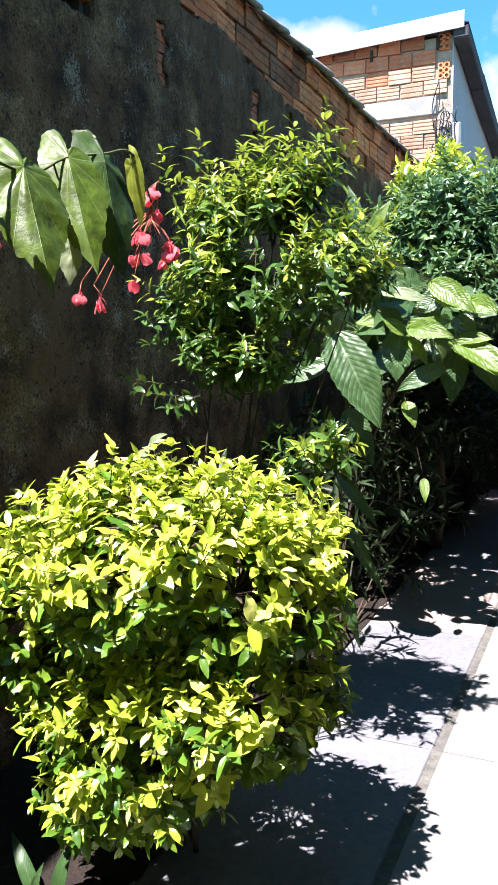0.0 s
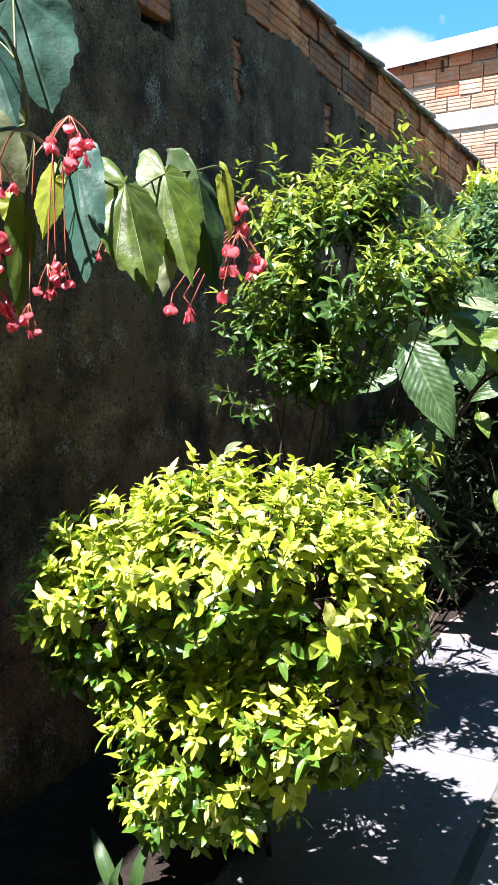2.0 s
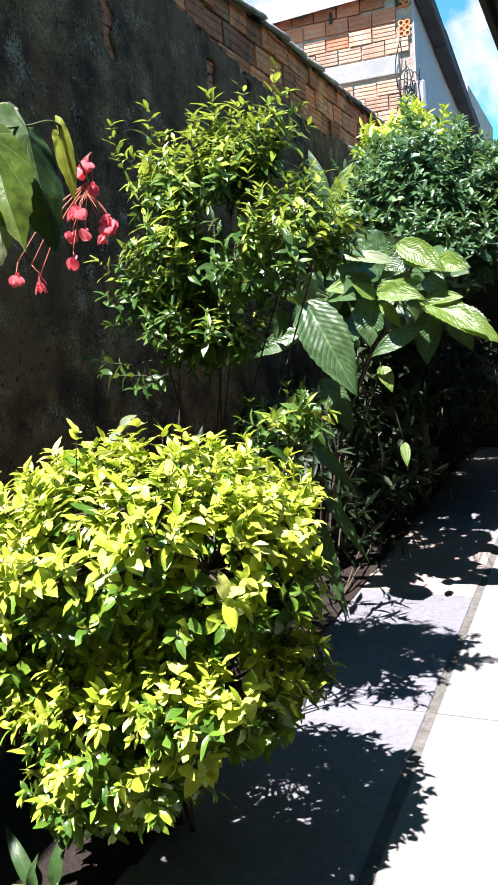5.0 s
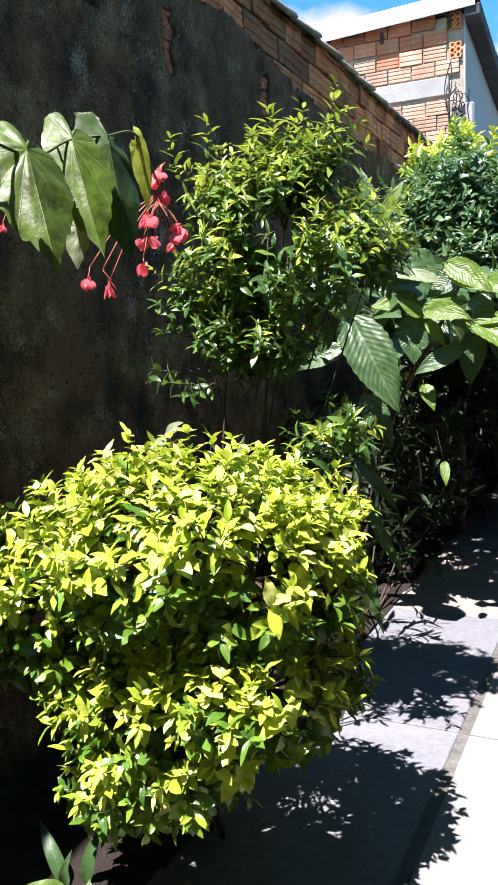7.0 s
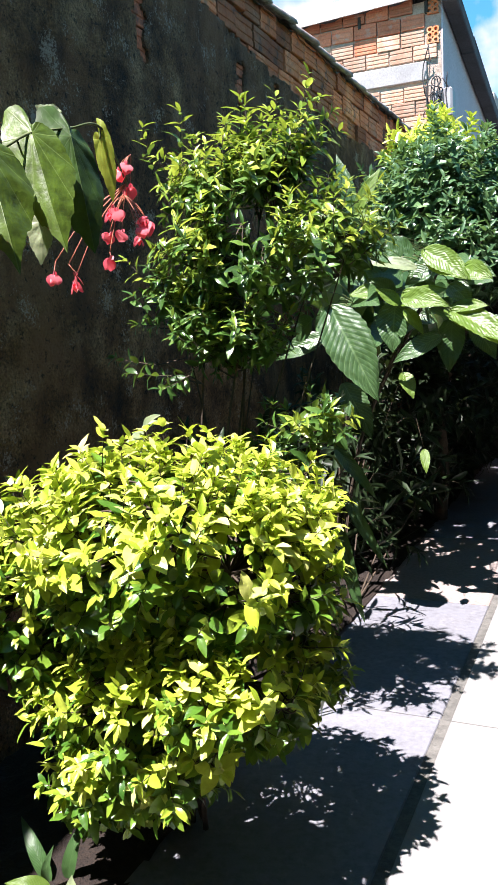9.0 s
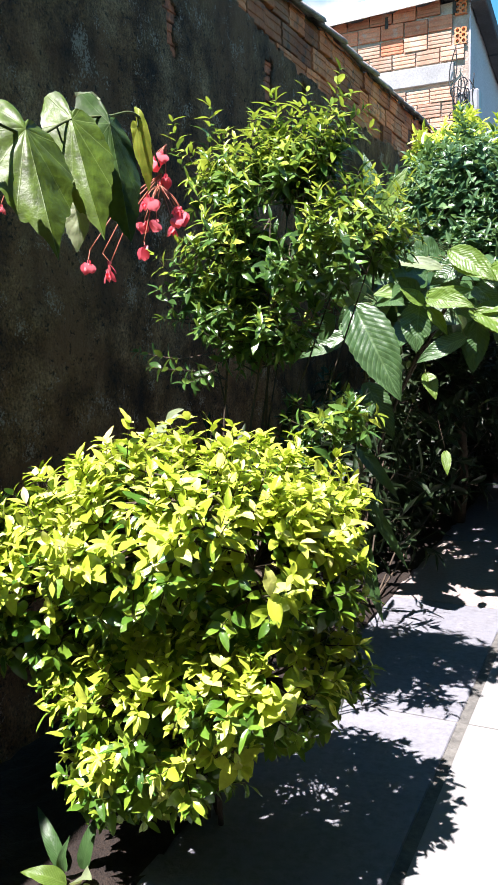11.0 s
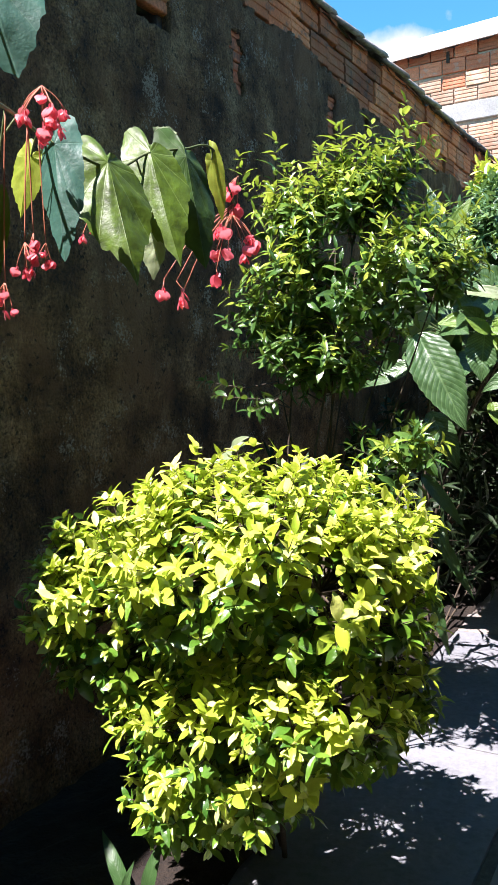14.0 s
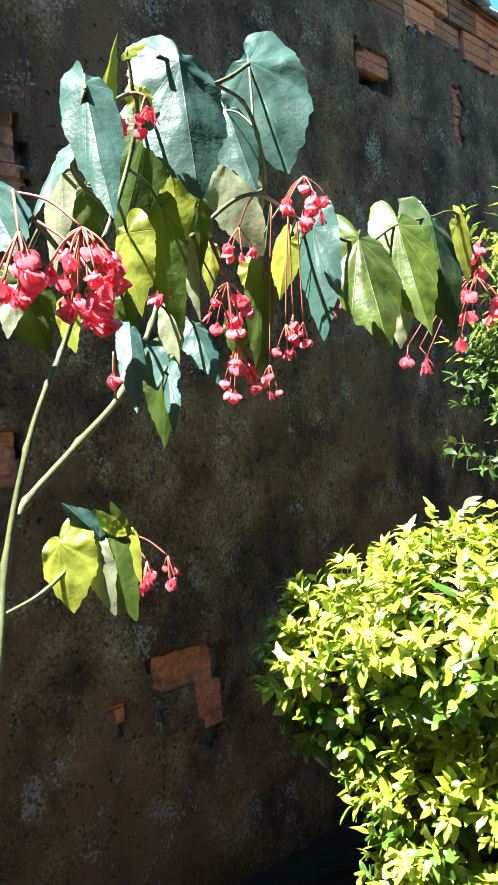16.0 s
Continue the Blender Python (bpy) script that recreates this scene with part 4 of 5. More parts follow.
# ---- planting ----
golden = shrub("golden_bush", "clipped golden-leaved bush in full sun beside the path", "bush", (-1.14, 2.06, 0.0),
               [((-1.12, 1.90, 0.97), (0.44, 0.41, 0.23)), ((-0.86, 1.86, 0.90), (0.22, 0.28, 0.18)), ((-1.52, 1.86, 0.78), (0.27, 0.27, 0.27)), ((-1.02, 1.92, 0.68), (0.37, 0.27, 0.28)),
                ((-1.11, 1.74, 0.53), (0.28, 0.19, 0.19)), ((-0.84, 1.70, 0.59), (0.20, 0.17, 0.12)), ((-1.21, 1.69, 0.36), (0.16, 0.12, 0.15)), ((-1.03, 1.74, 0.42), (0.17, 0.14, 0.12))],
               1, 1300, 0.052, 0.54, GOLD_OLD_SHADED, fresh_lit=GOLD, fresh_lit_share=1.15, fresh_lit_from=-0.2, length=0.09, pairs=3, up=0.2, depth=0.38, cut=0.26, face_up=0.9, fold=(0.03, 0.22), droop=(0.05, 0.45), stems=6, stem_r=0.009)
tall = shrub("glossy_shrub", "tall open shrub with small glossy green leaves against the wall", "shrub", (-1.42, 2.75, 0.0),
             [((-1.20, 2.72, 1.78), (0.33, 0.26, 0.21)), ((-0.90, 2.70, 1.78), (0.20, 0.20, 0.16)), ((-1.47, 2.74, 1.63), (0.17, 0.20, 0.20)), ((-1.35, 2.74, 2.02), (0.16, 0.17, 0.13)),
              ((-1.10, 2.74, 2.05), (0.17, 0.15, 0.12)), ((-1.27, 2.72, 1.48), (0.22, 0.20, 0.12))],
             2, 440, 0.054, 0.36, GLOSSY, stem_r=0.007, stems=8, length=0.15, pairs=5, fresh_lit=FRESH_LIT, up=0.6, depth=0.8, cut=0.06, face_up=0.6, fold=(0.05, 0.25), spires=8, droop=(0.1, 0.5), fresh_lit_share=0.9, fresh_lit_from=-0.3,
             extra=[((-1.06, 2.72, 2.08), (0.6, -0.1, 0.75), 0.2), ((-1.03, 2.70, 2.12), (0.7, -0.1, 0.6), 0.2), ((-0.98, 2.70, 2.18), (0.4, -0.1, 0.9), 0.15), ((-0.97, 2.70, 2.15), (0.9, -0.1, 0.3), 0.14), ((-1.08, 2.70, 2.12), (0.2, -0.1, 1.0), 0.16), ((-1.0, 2.7, 2.06), (0.9, -0.1, 0.3), 0.2), ((-1.2, 2.72, 2.14), (0.1, -0.1, 1), 0.15), ((-1.44, 2.72, 2.14), (0.1, -0.1, 1), 0.15), ((-1.56, 2.72, 2.1), (-0.1, -0.1, 1), 0.16),
                    ((-1.55, 2.66, 1.40), (-1, -0.2, 0.12), 0.18, True), ((-1.48, 2.62, 1.36), (-0.8, -0.5, 0.05), 0.16, True), ((-1.40, 2.62, 1.36), (-0.2, -0.5, -0.25), 0.16, True), ((-0.86, 2.66, 1.86), (0.9, -0.1, 0.35), 0.2)])
low = shrub("low_dark_shrub", "low dark shrub under the tall one with a few bright tips", "shrub", (-1.15, 2.75, 0.0),
            [((-1.10, 2.72, 1.02), (0.28, 0.2, 0.16)), ((-0.92, 2.66, 1.16), (0.15, 0.12, 0.08))],
            3, 60, 0.055, 0.38, GLOSSY, stem_r=0.006, stems=5, length=0.14, pairs=4, fresh_lit=FRESH_LIT, fresh_lit_share=0.2, up=0.4, depth=0.8, extra=[((-0.95, 2.58, 1.18), (0.8, -0.3, 0.35), 0.14), ((-1.0, 2.56, 1.16), (0.5, -0.4, 0.3), 0.13), ((-0.9, 2.6, 1.16), (1.0, -0.2, 0.3), 0.14)])
tree = shrub("garden_tree", "dense dark green garden tree at the end of the wall", "tree", (-1.2, 6.2, 0.0),
             [((-1.12, 6.10, 2.22), (0.52, 0.6, 0.54)), ((-0.95, 5.85, 1.92), (0.34, 0.5, 0.3)), ((-1.40, 6.0, 2.1), (0.30, 0.4, 0.5)), ((-0.76, 6.2, 2.30), (0.30, 0.5, 0.30)), ((-0.62, 5.9, 1.95), (0.16, 0.3, 0.2))],
             4, 1050, 0.088, 0.42, TREELEAF, stem_r=0.02, stems=12, length=0.2, pairs=4, up=0.5, depth=0.35, cut=0.3, trunk_h=0.9)
# Sunlit yellow of this top is put into its golden leaves.
lime = shrub("lime_shrub", "bright lime-green sunlit shrub top at the wall's end", "shrub", (-1.62, 6.9, 0.0),
             [((-1.45, 6.9, 2.85), (0.28, 0.25, 0.32)), ((-1.25, 6.8, 2.75), (0.25, 0.25, 0.3))],
             5, 130, 0.10, 0.42, GOLD_OLD_SHADED, fresh_lit=GOLD, fresh_lit_share=1.0, stem_r=0.016, stems=8, length=0.2, pairs=4, up=0.6, depth=0.5)
shade = shrub("shade_shrub", "lance-leaved filler plant, coloured near-black for the shade at the path edge", "shrub", (-1.3, 4.1, 0.0),
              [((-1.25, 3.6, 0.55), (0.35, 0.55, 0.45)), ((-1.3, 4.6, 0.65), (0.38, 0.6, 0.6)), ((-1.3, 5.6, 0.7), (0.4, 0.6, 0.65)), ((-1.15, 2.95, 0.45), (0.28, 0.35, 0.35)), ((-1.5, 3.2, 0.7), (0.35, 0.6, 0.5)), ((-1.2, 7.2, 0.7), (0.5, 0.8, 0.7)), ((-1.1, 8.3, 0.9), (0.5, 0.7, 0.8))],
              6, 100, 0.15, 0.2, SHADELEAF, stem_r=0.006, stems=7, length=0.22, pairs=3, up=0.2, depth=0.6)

# Filler shrub added so the shade under the tree reads black.
hedge = shrub("shade_hedge", "added dark filler shrub, coloured near-black for the shade under the garden tree", "shrub", (-1.35, 6.6, 0.0),
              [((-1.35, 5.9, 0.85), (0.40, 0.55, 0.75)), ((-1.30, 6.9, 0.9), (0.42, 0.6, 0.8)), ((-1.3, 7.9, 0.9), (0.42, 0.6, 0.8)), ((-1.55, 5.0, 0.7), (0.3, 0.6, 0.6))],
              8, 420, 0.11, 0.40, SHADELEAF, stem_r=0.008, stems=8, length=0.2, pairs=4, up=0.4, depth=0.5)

# big ribbed leaves
plant = tagged(new("big_leaf_plant"), "tall plant with large ribbed green leaves over the path", "plant")
plant.location = (-1.5, 4.5, 0)
pinv = Matrix.Translation((1.5, -4.5, 0))
prng = random.Random(21)
CROWN = [Vector(p) for p in ((-1.19, 4.08, 1.62), (-0.85, 4.06, 1.60), (-0.78, 4.05, 1.74), (-1.12, 4.1, 2.0), (-1.27, 4.05, 1.30), (-1.0, 4.08, 1.38), (-1.22, 4.08, 1.9))]
for c in CROWN:
    ob = tube("stem", [(-1.5 + prng.uniform(-.08, .08), 4.5 + prng.uniform(-.08, .08), 0), (c.x * 0.3 - 1.05, 4.5, c.z * 0.55), c], 0.010, 0.006, BARK, plant, per=6)
    ob.matrix_parent_inverse = pinv


def big_leaf(a, b, w, mat, sharp=True, stem=CANE, thick=0.003, lean=0.08):
    a_, b_ = Vector(a), Vector(b)
    b_ = a_ + (b_ - a_) * 1.1 + Vector((0, -lean, 0))
    ob = blade("leaf", a_, b_, w, mat, plant, prng, (0.15, -0.9, 0.5), 0.16, 110 if sharp else 20, 28 if sharp else 8, w * 0.0045 if sharp else 0.0, 15, 0.15, 0.03)
    ob.matrix_parent_inverse = pinv
    near = min(CROWN, key=lambda c: (c - a_).length)
    st = tube("leaf_stalk", [near, near.lerp(a_, 0.6) + Vector((0, 0, 0.02)), a_], thick, thick * 0.75, stem, plant, sides=5, per=3)
    st.matrix_parent_inverse = pinv


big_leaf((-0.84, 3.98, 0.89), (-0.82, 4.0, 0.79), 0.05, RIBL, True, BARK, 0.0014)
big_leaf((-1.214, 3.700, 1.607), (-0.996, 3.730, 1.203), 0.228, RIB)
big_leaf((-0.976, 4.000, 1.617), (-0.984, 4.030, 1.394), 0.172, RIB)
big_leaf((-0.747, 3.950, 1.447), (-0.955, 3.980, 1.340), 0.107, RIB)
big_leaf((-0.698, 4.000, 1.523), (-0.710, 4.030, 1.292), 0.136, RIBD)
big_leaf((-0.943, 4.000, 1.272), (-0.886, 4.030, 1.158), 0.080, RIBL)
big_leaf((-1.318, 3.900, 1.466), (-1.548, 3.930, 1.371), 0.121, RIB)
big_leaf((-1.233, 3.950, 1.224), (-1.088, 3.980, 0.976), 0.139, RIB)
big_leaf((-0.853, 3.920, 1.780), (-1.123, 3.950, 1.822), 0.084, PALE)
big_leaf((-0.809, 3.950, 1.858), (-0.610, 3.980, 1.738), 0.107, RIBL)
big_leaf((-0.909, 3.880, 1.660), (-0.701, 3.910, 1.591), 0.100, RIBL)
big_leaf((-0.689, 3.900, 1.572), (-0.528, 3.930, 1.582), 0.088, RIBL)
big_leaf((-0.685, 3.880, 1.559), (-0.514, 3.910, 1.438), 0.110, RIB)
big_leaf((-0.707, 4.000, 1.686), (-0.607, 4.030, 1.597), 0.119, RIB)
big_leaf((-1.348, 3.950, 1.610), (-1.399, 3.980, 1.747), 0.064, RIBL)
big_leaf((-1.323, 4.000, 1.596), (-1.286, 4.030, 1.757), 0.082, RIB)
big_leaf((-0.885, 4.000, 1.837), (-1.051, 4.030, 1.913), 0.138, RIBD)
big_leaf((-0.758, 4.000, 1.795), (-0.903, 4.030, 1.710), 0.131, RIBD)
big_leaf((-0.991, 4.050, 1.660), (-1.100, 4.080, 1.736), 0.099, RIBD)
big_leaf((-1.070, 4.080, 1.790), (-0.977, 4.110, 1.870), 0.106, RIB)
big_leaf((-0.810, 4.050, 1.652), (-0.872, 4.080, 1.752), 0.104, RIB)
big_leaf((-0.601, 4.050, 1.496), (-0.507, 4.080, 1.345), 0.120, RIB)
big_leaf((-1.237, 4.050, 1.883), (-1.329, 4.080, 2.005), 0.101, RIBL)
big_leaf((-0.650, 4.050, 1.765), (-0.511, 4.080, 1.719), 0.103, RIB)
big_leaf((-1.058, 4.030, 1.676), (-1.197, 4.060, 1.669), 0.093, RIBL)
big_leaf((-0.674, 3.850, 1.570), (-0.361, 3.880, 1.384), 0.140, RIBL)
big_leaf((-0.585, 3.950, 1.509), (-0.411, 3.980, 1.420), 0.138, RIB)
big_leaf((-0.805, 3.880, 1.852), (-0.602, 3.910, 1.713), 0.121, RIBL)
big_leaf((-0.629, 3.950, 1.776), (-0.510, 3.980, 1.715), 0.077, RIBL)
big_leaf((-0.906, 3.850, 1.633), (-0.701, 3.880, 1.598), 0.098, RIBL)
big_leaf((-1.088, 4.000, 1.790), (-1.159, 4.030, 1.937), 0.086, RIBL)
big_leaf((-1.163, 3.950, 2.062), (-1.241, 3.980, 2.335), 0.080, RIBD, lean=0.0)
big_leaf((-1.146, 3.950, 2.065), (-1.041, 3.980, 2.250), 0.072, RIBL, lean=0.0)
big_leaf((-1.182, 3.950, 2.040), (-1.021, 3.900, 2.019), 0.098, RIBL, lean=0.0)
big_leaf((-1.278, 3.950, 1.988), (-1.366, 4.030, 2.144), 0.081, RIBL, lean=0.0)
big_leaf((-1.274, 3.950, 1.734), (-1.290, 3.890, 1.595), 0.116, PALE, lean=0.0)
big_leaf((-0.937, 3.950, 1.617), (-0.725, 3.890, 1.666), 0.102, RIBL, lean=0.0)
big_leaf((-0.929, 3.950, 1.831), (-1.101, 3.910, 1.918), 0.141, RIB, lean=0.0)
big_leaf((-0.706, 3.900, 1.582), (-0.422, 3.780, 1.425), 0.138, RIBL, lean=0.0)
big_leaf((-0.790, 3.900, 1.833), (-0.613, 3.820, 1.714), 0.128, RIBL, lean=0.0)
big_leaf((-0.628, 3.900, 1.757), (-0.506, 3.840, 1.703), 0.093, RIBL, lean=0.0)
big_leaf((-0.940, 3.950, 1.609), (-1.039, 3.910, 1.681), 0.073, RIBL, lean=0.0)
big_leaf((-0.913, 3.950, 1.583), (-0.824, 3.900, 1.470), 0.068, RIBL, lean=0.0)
# Filler leaves added behind the front ones to cast shade on the floor.
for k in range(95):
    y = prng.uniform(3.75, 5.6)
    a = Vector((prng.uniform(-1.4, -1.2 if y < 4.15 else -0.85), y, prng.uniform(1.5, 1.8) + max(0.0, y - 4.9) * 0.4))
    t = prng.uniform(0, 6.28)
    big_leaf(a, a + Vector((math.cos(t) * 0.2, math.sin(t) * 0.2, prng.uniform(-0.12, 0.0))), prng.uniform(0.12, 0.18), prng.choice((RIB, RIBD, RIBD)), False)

# begonia
begonia = tagged(new("cane_begonia"), "tall cane begonia with drooping leaves and coral-pink flower clusters", "begonia")
begonia.location = (-0.9, 0.1, 0)
binv = Matrix.Translation((0.9, -0.1, 0))
brng = random.Random(31)
CANES = [
    [(-0.9, 0.1, 0), (-0.66, 0.18, 1.0), (-0.606, 0.215, 1.316), (-0.623, 0.242, 1.428), (-0.628, 0.268, 1.510), (-0.626, 0.288, 1.559), (-0.635, 0.307, 1.584), (-0.633, 0.332, 1.641), (-0.647, 0.375, 1.706), (-0.645, 0.398, 1.767), (-0.630, 0.393, 1.806), (-0.618, 0.353, 1.785)],
    [(-0.626, 0.254, 1.455), (-0.636, 0.269, 1.470), (-0.649, 0.328, 1.512), (-0.674, 0.394, 1.555), (-0.698, 0.452, 1.622), (-0.707, 0.487, 1.684), (-0.733, 0.562, 1.740), (-0.733, 0.646, 1.788), (-0.825, 0.849, 1.803), (-0.830, 0.990, 1.791), (-0.827, 1.081, 1.831), (-0.819, 1.176, 1.857), (-0.817, 1.267, 1.875), (-0.829, 1.360, 1.796)],
    [(-0.92, 0.12, 0.0), (-0.9, 0.26, 0.9), (-0.874, 0.330, 1.317), (-0.878, 0.374, 1.330), (-0.876, 0.426, 1.348), (-0.869, 0.487, 1.391), (-0.851, 0.515, 1.403)],
    [(-0.733, 0.646, 1.788), (-0.727, 0.660, 1.802), (-0.689, 0.609, 1.836), (-0.672, 0.570, 1.858), (-0.661, 0.520, 1.859), (-0.648, 0.471, 1.857), (-0.635, 0.425, 1.850)],
    [(-0.661, 0.520, 1.859), (-0.654, 0.537, 1.869), (-0.650, 0.559, 1.886)],
    [(-0.633, 0.332, 1.641), (-0.602, 0.274, 1.672), (-0.582, 0.240, 1.687)],
    [(-0.647, 0.375, 1.706), (-0.618, 0.317, 1.726), (-0.587, 0.310, 1.775)],
]
JOINTS = []
for k, pts in enumerate(CANES):
    ob = tube("cane", pts, 0.0032 if k < 3 else 0.0023, 0.0019, CANE, begonia, sides=8, per=8, nodes=0.4)
    ob.matrix_parent_inverse = binv
    JOINTS += smooth_line(pts, 6)[6:]


def stalk(p, mat, r, name):
    near = min(JOINTS, key=lambda c: (c - p).length)
    mid = near.lerp(p, 0.55) + Vector((0, 0, 0.10 * (near - p).length))
    ob = tube(name, [near, mid, p], r, r * 0.8, mat, begonia, sides=5, per=4)
    ob.matrix_parent_inverse = binv
    return ob


def leaf(a, b, w, mat, flip):
    face = {TEAL: (0.3, -0.7, 0.65), GLOSS: (0.15, -0.85, 0.45)}.get(mat, (0.45, -0.75, 0.35))
    face = Matrix.Rotation(radians(brng.uniform(-14, 14)), 3, (Vector(b) - Vector(a)).normalized()) @ Vector(face)
    folds = (0.05, -1.25) if mat in (GLOSS, DARK) else (-0.15, -0.95) if mat is TEAL else (brng.uniform(-0.5, 0.0), brng.uniform(-0.6, -0.1))
    ob = wing_leaf(a, b, w, mat, begonia, brng, face, folds, flip, 0.4, 0.03 if mat is GLOSS else 0.02)
    ob.matrix_parent_inverse = binv
    stalk(Vector(a), CANE, 0.0017, "leaf_stalk")


def petal_flower(rng_, bud):
    """Flower 1 across: two broad cupped petals, two narrow ones and a winged base; hangs along -z."""
    verts, faces = [], []
    specs = [(0.0, 1.0, 0.78), (3.14, 1.0, 0.78)] + ([] if bud else [(1.57, 0.75, 0.4), (4.71, 0.75, 0.4)])
    for ang, size, wd in specs:
        o = len(verts)
        open_ = 0.35 if bud else 0.75
        for i in range(6):
            u = i / 5
            half = wd * math.sin(math.pi * min(1.0, 0.12 + 0.88 * u) ** 0.9) ** 0.6 * size if i < 5 else 0.12 * size
            for j in range(5):
                v = j / 2 - 1
                r = (open_ * math.sin(u * 1.7) * 0.6 + 0.05) * (1 - 0.25 * abs(v) ** 2) * size
                x, y, z = r, v * half * 0.75, -u * size * 0.85 + 0.05 * abs(v)
                verts.append((x * math.cos(ang) - y * math.sin(ang), x * math.sin(ang) + y * math.cos(ang), z))
        for i in range(5):
            for j in range(4):
                k = o + i * 5 + j
                faces.append((k, k + 1, k + 6, k + 5))
    for k in range(3):
        o = len(verts)
        t = k * 2.094
        for rr, zz in ((0.02, 0.0), (0.22, 0.08), (0.16, 0.3), (0.02, 0.34)):
            verts.append((rr * math.cos(t), rr * math.sin(t), zz))
        faces.append((o, o + 1, o + 2, o + 3))
    return mesh_of("flower", verts, faces, PETAL, True)


open_flower, bud_flower = petal_flower(brng, False), petal_flower(brng, True)


def cluster(c, r, n):
    c = Vector(c)
    n = n + n // 3
    size = max(0.011, r * 1.45 / n ** 0.42)
    head = c + Vector((0, 0, r * 0.9 + 0.01))
    ped = stalk(head, PETIOLE, 0.0012, "flower_stalk")
    for k in range(n):
        q = rnd_dir(brng)
        p = c + Vector((q.x * r * 0.85, q.y * r * 0.85, q.z * r * 0.8))
        tilt = Euler((brng.uniform(-0.6, 0.6), brng.uniform(-0.6, 0.6), brng.uniform(0, 6.28))).to_matrix().to_4x4()
        s = size * brng.uniform(0.75, 1.15)
        fl = put("flower", open_flower if brng.random() < 0.65 else bud_flower, ped, m=Matrix.Translation(p) @ tilt @ Matrix.Diagonal((s, s, s, 1)))
        fl.matrix_parent_inverse = Matrix.Identity(4)
        st = tube("pedicel", [head, head.lerp(p, 0.6) + Vector((0, 0, r * 0.2)), p + Vector((0, 0, s * 0.3))], 0.0009, 0.0007, PETIOLE, ped, sides=4, per=3)


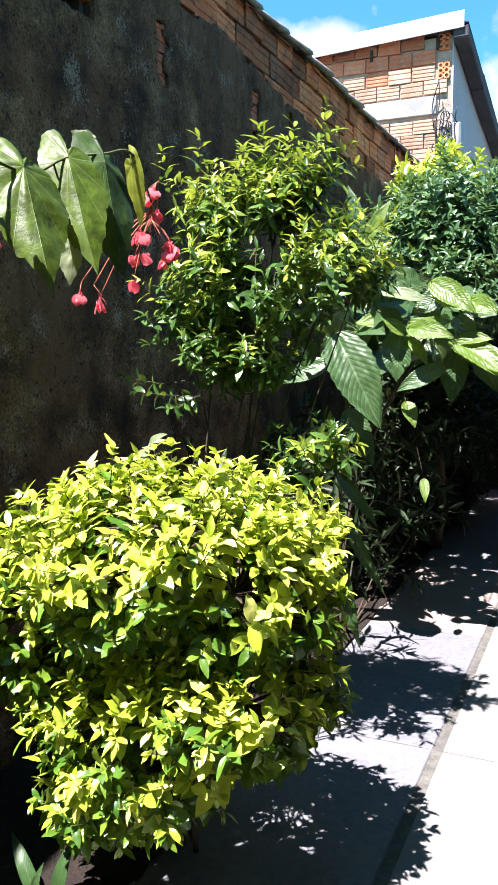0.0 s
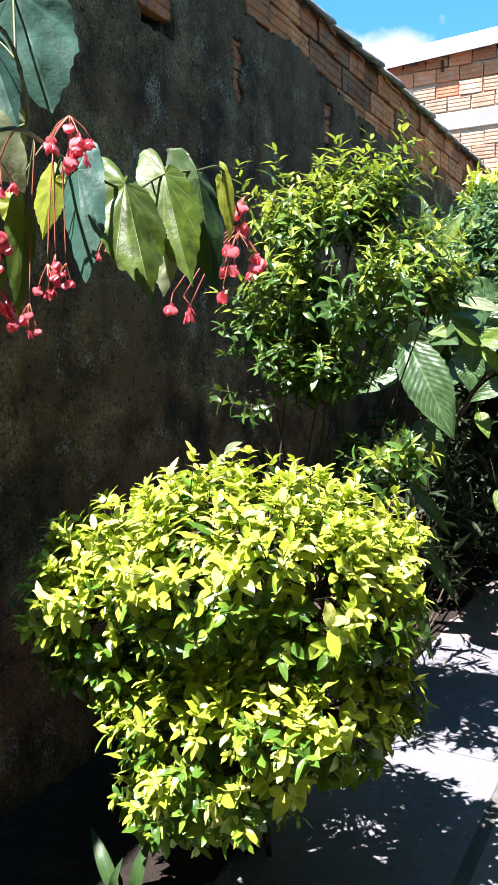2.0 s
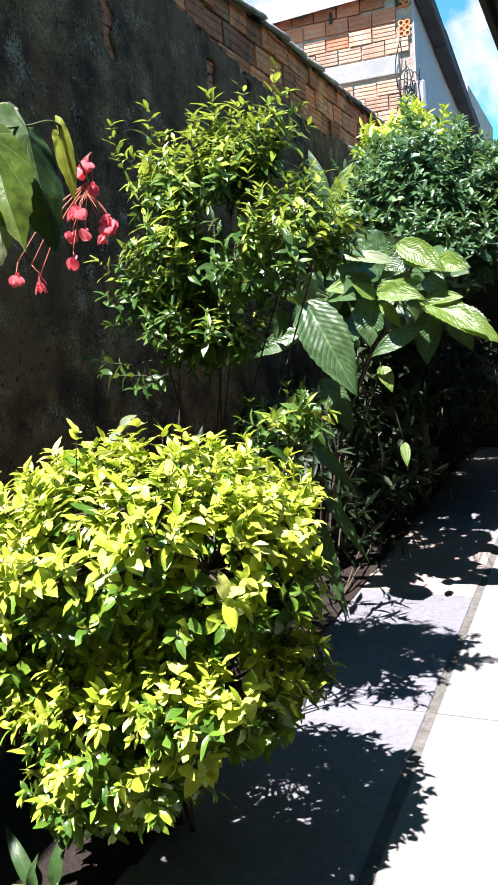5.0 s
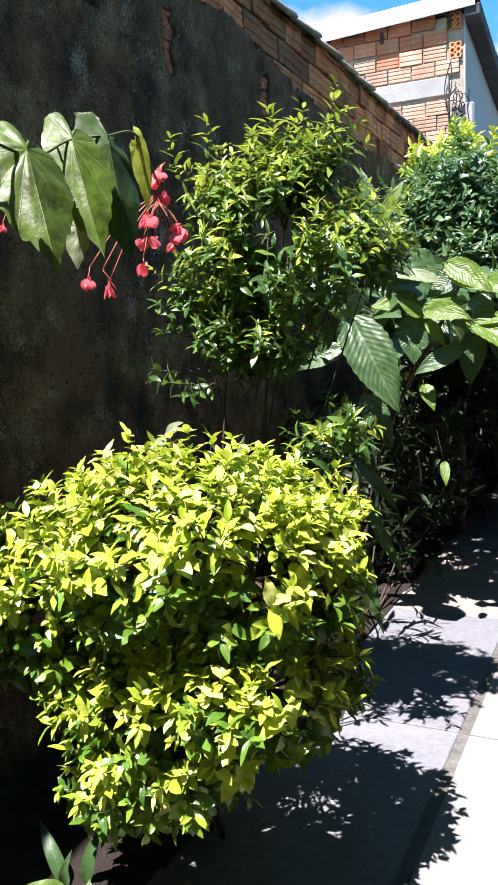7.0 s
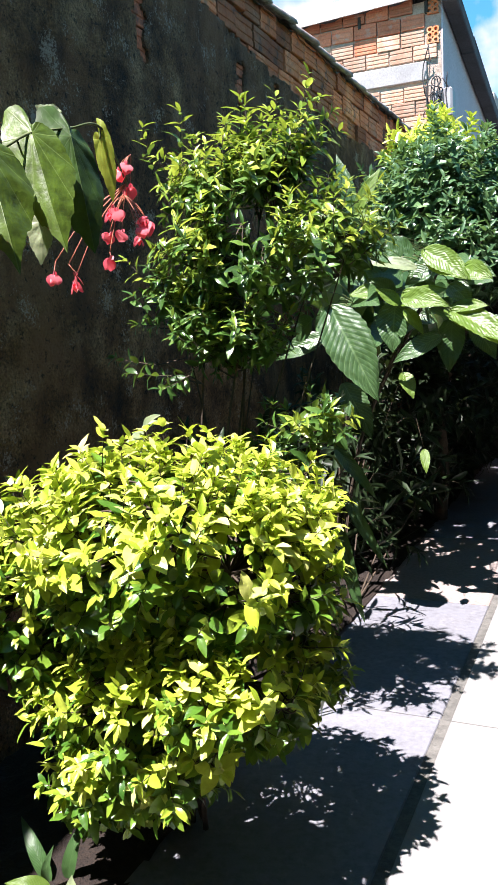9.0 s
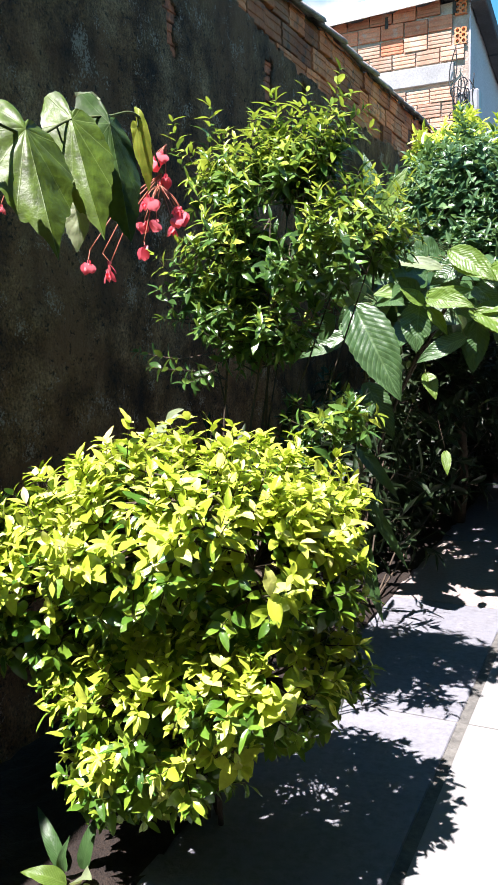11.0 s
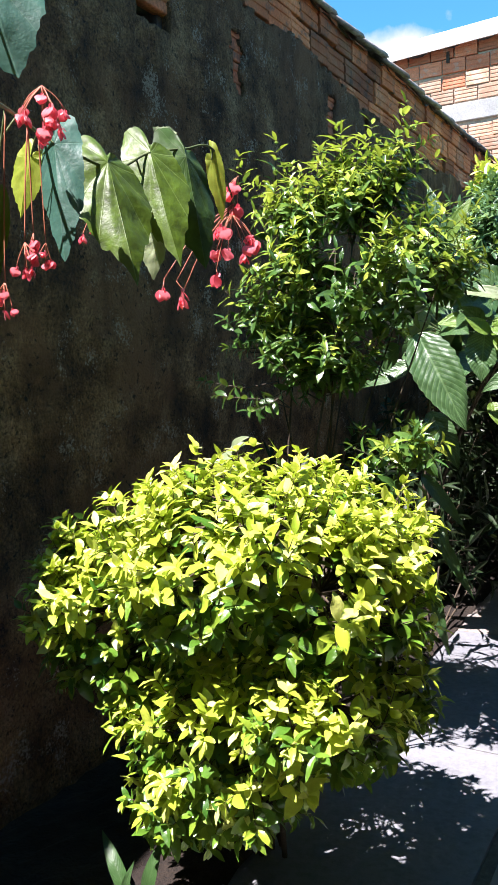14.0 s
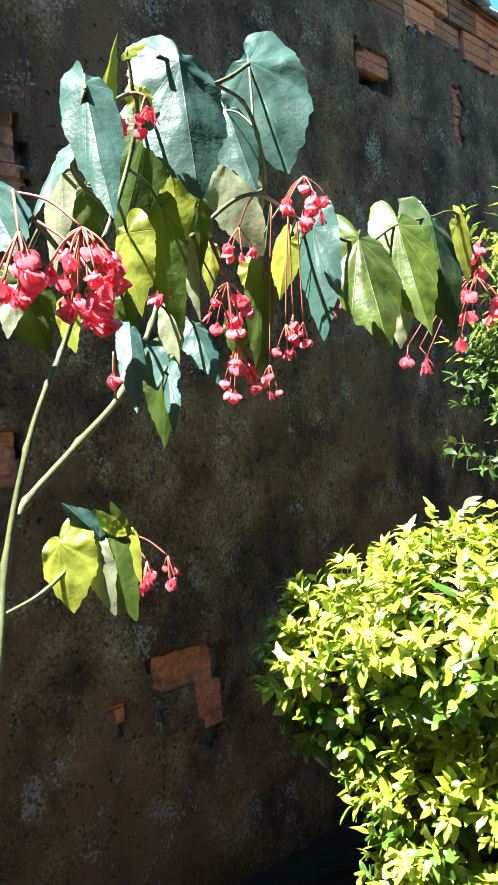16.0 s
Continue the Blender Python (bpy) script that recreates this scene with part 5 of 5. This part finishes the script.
# Each leaf's material also sets whether it looks sheeny, sunlit or shaded.
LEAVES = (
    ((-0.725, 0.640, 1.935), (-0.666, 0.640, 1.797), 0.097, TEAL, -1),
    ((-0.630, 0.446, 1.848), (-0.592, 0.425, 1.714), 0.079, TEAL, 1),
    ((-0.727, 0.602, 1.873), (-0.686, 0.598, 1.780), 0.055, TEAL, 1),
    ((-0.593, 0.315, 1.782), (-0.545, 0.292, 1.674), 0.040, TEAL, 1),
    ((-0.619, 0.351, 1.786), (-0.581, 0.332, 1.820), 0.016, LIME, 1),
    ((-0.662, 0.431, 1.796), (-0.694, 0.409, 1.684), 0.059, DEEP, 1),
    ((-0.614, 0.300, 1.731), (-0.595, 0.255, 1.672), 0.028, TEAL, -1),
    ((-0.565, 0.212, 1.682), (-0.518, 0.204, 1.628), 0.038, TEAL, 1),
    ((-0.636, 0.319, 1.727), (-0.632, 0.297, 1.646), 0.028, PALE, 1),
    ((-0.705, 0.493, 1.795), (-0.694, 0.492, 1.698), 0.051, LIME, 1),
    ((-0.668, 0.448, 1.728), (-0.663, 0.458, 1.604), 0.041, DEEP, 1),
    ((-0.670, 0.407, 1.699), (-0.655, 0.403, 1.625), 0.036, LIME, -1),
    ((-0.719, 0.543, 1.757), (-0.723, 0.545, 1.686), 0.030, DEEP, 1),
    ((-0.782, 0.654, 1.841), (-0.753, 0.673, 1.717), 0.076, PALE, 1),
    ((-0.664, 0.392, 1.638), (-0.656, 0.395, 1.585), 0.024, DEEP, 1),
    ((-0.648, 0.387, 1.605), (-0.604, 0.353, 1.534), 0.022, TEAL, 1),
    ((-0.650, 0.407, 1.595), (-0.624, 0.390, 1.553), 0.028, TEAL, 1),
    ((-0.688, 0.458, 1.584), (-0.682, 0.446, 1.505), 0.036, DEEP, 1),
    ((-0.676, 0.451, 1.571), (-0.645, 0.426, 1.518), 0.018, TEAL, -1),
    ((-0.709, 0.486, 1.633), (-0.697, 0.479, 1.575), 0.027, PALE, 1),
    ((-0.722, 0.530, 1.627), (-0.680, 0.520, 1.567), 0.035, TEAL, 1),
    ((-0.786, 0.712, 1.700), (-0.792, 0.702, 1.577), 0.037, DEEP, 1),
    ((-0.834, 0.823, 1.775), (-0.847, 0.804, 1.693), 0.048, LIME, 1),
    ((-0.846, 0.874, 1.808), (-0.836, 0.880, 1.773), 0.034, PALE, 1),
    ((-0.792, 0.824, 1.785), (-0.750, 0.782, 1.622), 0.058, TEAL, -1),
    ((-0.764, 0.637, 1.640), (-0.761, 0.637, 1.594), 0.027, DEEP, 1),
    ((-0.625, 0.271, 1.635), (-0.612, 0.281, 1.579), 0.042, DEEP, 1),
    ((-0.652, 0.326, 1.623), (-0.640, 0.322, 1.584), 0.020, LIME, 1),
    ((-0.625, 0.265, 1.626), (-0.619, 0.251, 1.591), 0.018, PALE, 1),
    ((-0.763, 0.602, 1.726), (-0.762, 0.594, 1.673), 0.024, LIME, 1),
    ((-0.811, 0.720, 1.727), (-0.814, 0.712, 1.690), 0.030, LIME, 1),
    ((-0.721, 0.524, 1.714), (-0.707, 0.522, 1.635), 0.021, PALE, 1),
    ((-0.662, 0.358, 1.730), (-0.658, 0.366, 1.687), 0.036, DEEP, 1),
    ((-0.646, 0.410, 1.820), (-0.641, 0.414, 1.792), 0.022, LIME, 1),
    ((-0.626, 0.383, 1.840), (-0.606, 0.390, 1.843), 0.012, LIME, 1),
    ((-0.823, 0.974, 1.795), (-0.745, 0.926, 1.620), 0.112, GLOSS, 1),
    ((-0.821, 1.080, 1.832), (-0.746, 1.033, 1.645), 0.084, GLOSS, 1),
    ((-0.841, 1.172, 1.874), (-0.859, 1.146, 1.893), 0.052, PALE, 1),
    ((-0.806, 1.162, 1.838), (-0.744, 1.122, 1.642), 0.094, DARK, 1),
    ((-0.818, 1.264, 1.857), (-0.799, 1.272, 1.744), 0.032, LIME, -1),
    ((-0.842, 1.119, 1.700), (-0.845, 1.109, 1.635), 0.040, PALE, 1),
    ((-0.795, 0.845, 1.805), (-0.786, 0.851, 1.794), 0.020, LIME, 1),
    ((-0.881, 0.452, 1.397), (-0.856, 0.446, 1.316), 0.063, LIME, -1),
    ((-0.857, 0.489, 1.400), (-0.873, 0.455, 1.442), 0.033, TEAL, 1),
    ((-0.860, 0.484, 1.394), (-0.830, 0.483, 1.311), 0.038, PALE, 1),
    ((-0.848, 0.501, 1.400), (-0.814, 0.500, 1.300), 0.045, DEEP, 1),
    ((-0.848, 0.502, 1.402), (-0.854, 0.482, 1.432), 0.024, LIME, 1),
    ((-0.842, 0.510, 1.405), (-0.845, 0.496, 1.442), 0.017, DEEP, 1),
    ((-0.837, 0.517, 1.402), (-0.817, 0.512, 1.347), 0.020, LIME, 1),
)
for a, b, w, mat, flip in LEAVES:
    leaf(a, b, w, mat, flip)
CLUSTERS = (
    ((-0.596, 0.338, 1.760), 0.011, 4),
    ((-0.609, 0.386, 1.776), 0.012, 3),
    ((-0.749, 0.759, 1.795), 0.032, 10),
    ((-0.765, 0.651, 1.732), 0.017, 4),
    ((-0.735, 0.596, 1.646), 0.028, 10),
    ((-0.730, 0.602, 1.575), 0.026, 10),
    ((-0.785, 0.715, 1.570), 0.016, 4),
    ((-0.807, 0.775, 1.624), 0.020, 8),
    ((-0.824, 0.832, 1.640), 0.011, 4),
    ((-0.646, 0.366, 1.571), 0.007, 1),
    ((-0.498, 0.194, 1.611), 0.017, 11),
    ((-0.526, 0.257, 1.619), 0.027, 21),
    ((-0.538, 0.277, 1.600), 0.010, 6),
    ((-0.888, 1.001, 1.700), 0.015, 2),
    ((-0.825, 1.373, 1.812), 0.030, 3),
    ((-0.826, 1.347, 1.721), 0.045, 8),
    ((-0.841, 1.306, 1.641), 0.017, 1),
    ((-0.915, 1.240, 1.627), 0.016, 1),
    ((-0.915, 1.279, 1.625), 0.015, 1),
    ((-0.916, 1.304, 1.606), 0.018, 1),
    ((-0.684, 0.455, 1.646), 0.008, 2),
    ((-0.812, 0.797, 1.650), 0.008, 3),
    ((-0.819, 0.525, 1.346), 0.015, 4),
    ((-0.805, 0.545, 1.352), 0.013, 4),
)
for c, r, n in CLUSTERS:
    cluster(c, r, n)

# strap leaves at the foot of the bed
strap = tagged(new("strap_leaf_plant"), "small plant with broad grey-green strap leaves at the bed edge", "plant")
strap.location = (-1.36, 1.62, 0)
sinv = Matrix.Translation((1.36, -1.62, 0))
srng = random.Random(41)
for a, b, w, mat in (((-1.40, 1.62, 0.02), (-1.36, 1.60, 0.15), 0.03, RIB), ((-1.36, 1.60, 0.03), (-1.46, 1.54, 0.08), 0.055, RIBL), ((-1.34, 1.62, 0.03), (-1.26, 1.56, 0.11), 0.06, PALE),
                     ((-1.33, 1.60, 0.02), (-1.20, 1.54, 0.05), 0.05, PALE), ((-1.40, 1.64, 0.02), (-1.54, 1.70, 0.16), 0.045, RIBD), ((-1.36, 1.66, 0.02), (-1.34, 1.72, 0.17), 0.045, RIBD)):
    ob = blade("leaf", a, b, w, mat, strap, srng, (0.2, -0.5, 0.8), 0.4, 12, 6, crinkle=0.1)
    ob.matrix_parent_inverse = sinv

lance = tagged(new("lance_leaf_plant"), "dark plant with long hanging lance leaves in the shade", "plant")
lance.location = (-1.15, 3.05, 0)
linv = Matrix.Translation((1.15, -3.05, 0))
lrng = random.Random(43)
ob = tube("stem", [(-1.15, 3.05, 0), (-1.13, 3.04, 0.5), (-1.05, 3.02, 1.05)], 0.009, 0.005, BARK, lance)
ob.matrix_parent_inverse = linv
for a, b, w, mat in (((-0.98, 3.0, 1.05), (-0.80, 2.95, 0.86), 0.055, RIBD), ((-0.95, 3.0, 0.86), (-0.76, 2.92, 0.60), 0.05, RIBD), ((-0.97, 3.0, 0.72), (-0.86, 2.92, 0.36), 0.06, RIBD),
                     ((-0.89, 2.96, 0.86), (-0.86, 2.93, 0.76), 0.03, RIB), ((-1.08, 3.0, 0.92), (-1.0, 2.94, 0.72), 0.05, RIBD), ((-1.02, 2.98, 0.5), (-0.96, 2.92, 0.33), 0.045, RIBD),
                     ((-1.10, 3.02, 0.7), (-1.2, 2.94, 0.45), 0.05, RIBD)):
    ob = blade("leaf", a, b, w, mat, lance, lrng, (0.2, -0.7, 0.6), 0.3, 14, 6, crinkle=0.06)
    ob.matrix_parent_inverse = linv
    root = Vector((-1.13, 3.04, min(1.0, a[2])))
    ob = tube("leaf_stalk", [root, root.lerp(Vector(a), 0.6) + Vector((0, 0, 0.02)), a], 0.003, 0.002, BARK, lance, sides=5, per=3)
    ob.matrix_parent_inverse = linv

# withered leaves caught in the golden bush
for k in range(3):
    a = Vector((-1.10 + 0.03 * k, 1.60 + 0.02 * (k % 3), 0.80 - 0.03 * (k % 2)))
    t = k * 1.1
    dry = blade("withered_leaf", a, a + Vector((math.cos(t) * 0.04, -0.01, math.sin(t) * 0.03 - 0.01)), 0.022, DRY, golden, lrng, (0.1, -0.8, 0.5), 0.3, 8, 4)
    dry.matrix_parent_inverse = Matrix.Translation((1.08, -1.86, 0))

sprig = tagged(new("pale_sprig"), "low plant with a few pale grey-green leaves behind the golden bush", "plant")
sprig.location = (-1.52, 2.50, 0)
ginv = Matrix.Translation((1.52, -2.50, 0))
grng = random.Random(51)
ob = tube("stem", [(-1.52, 2.50, 0), (-1.52, 2.49, 0.6), (-1.50, 2.45, 1.195)], 0.007, 0.004, BARK, sprig)
ob.matrix_parent_inverse = ginv
for k in range(7):
    t = k * 0.9
    a = Vector((-1.50, 2.44, 1.195 - 0.012 * k))
    ob = blade("leaf", a, a + Vector((math.cos(t) * 0.07, math.sin(t) * 0.06, 0.045 - 0.012 * k)), 0.045, PALE, sprig, grng, (0.1, -0.6, 0.8), 0.2, 10, 6)
    ob.matrix_parent_inverse = ginv
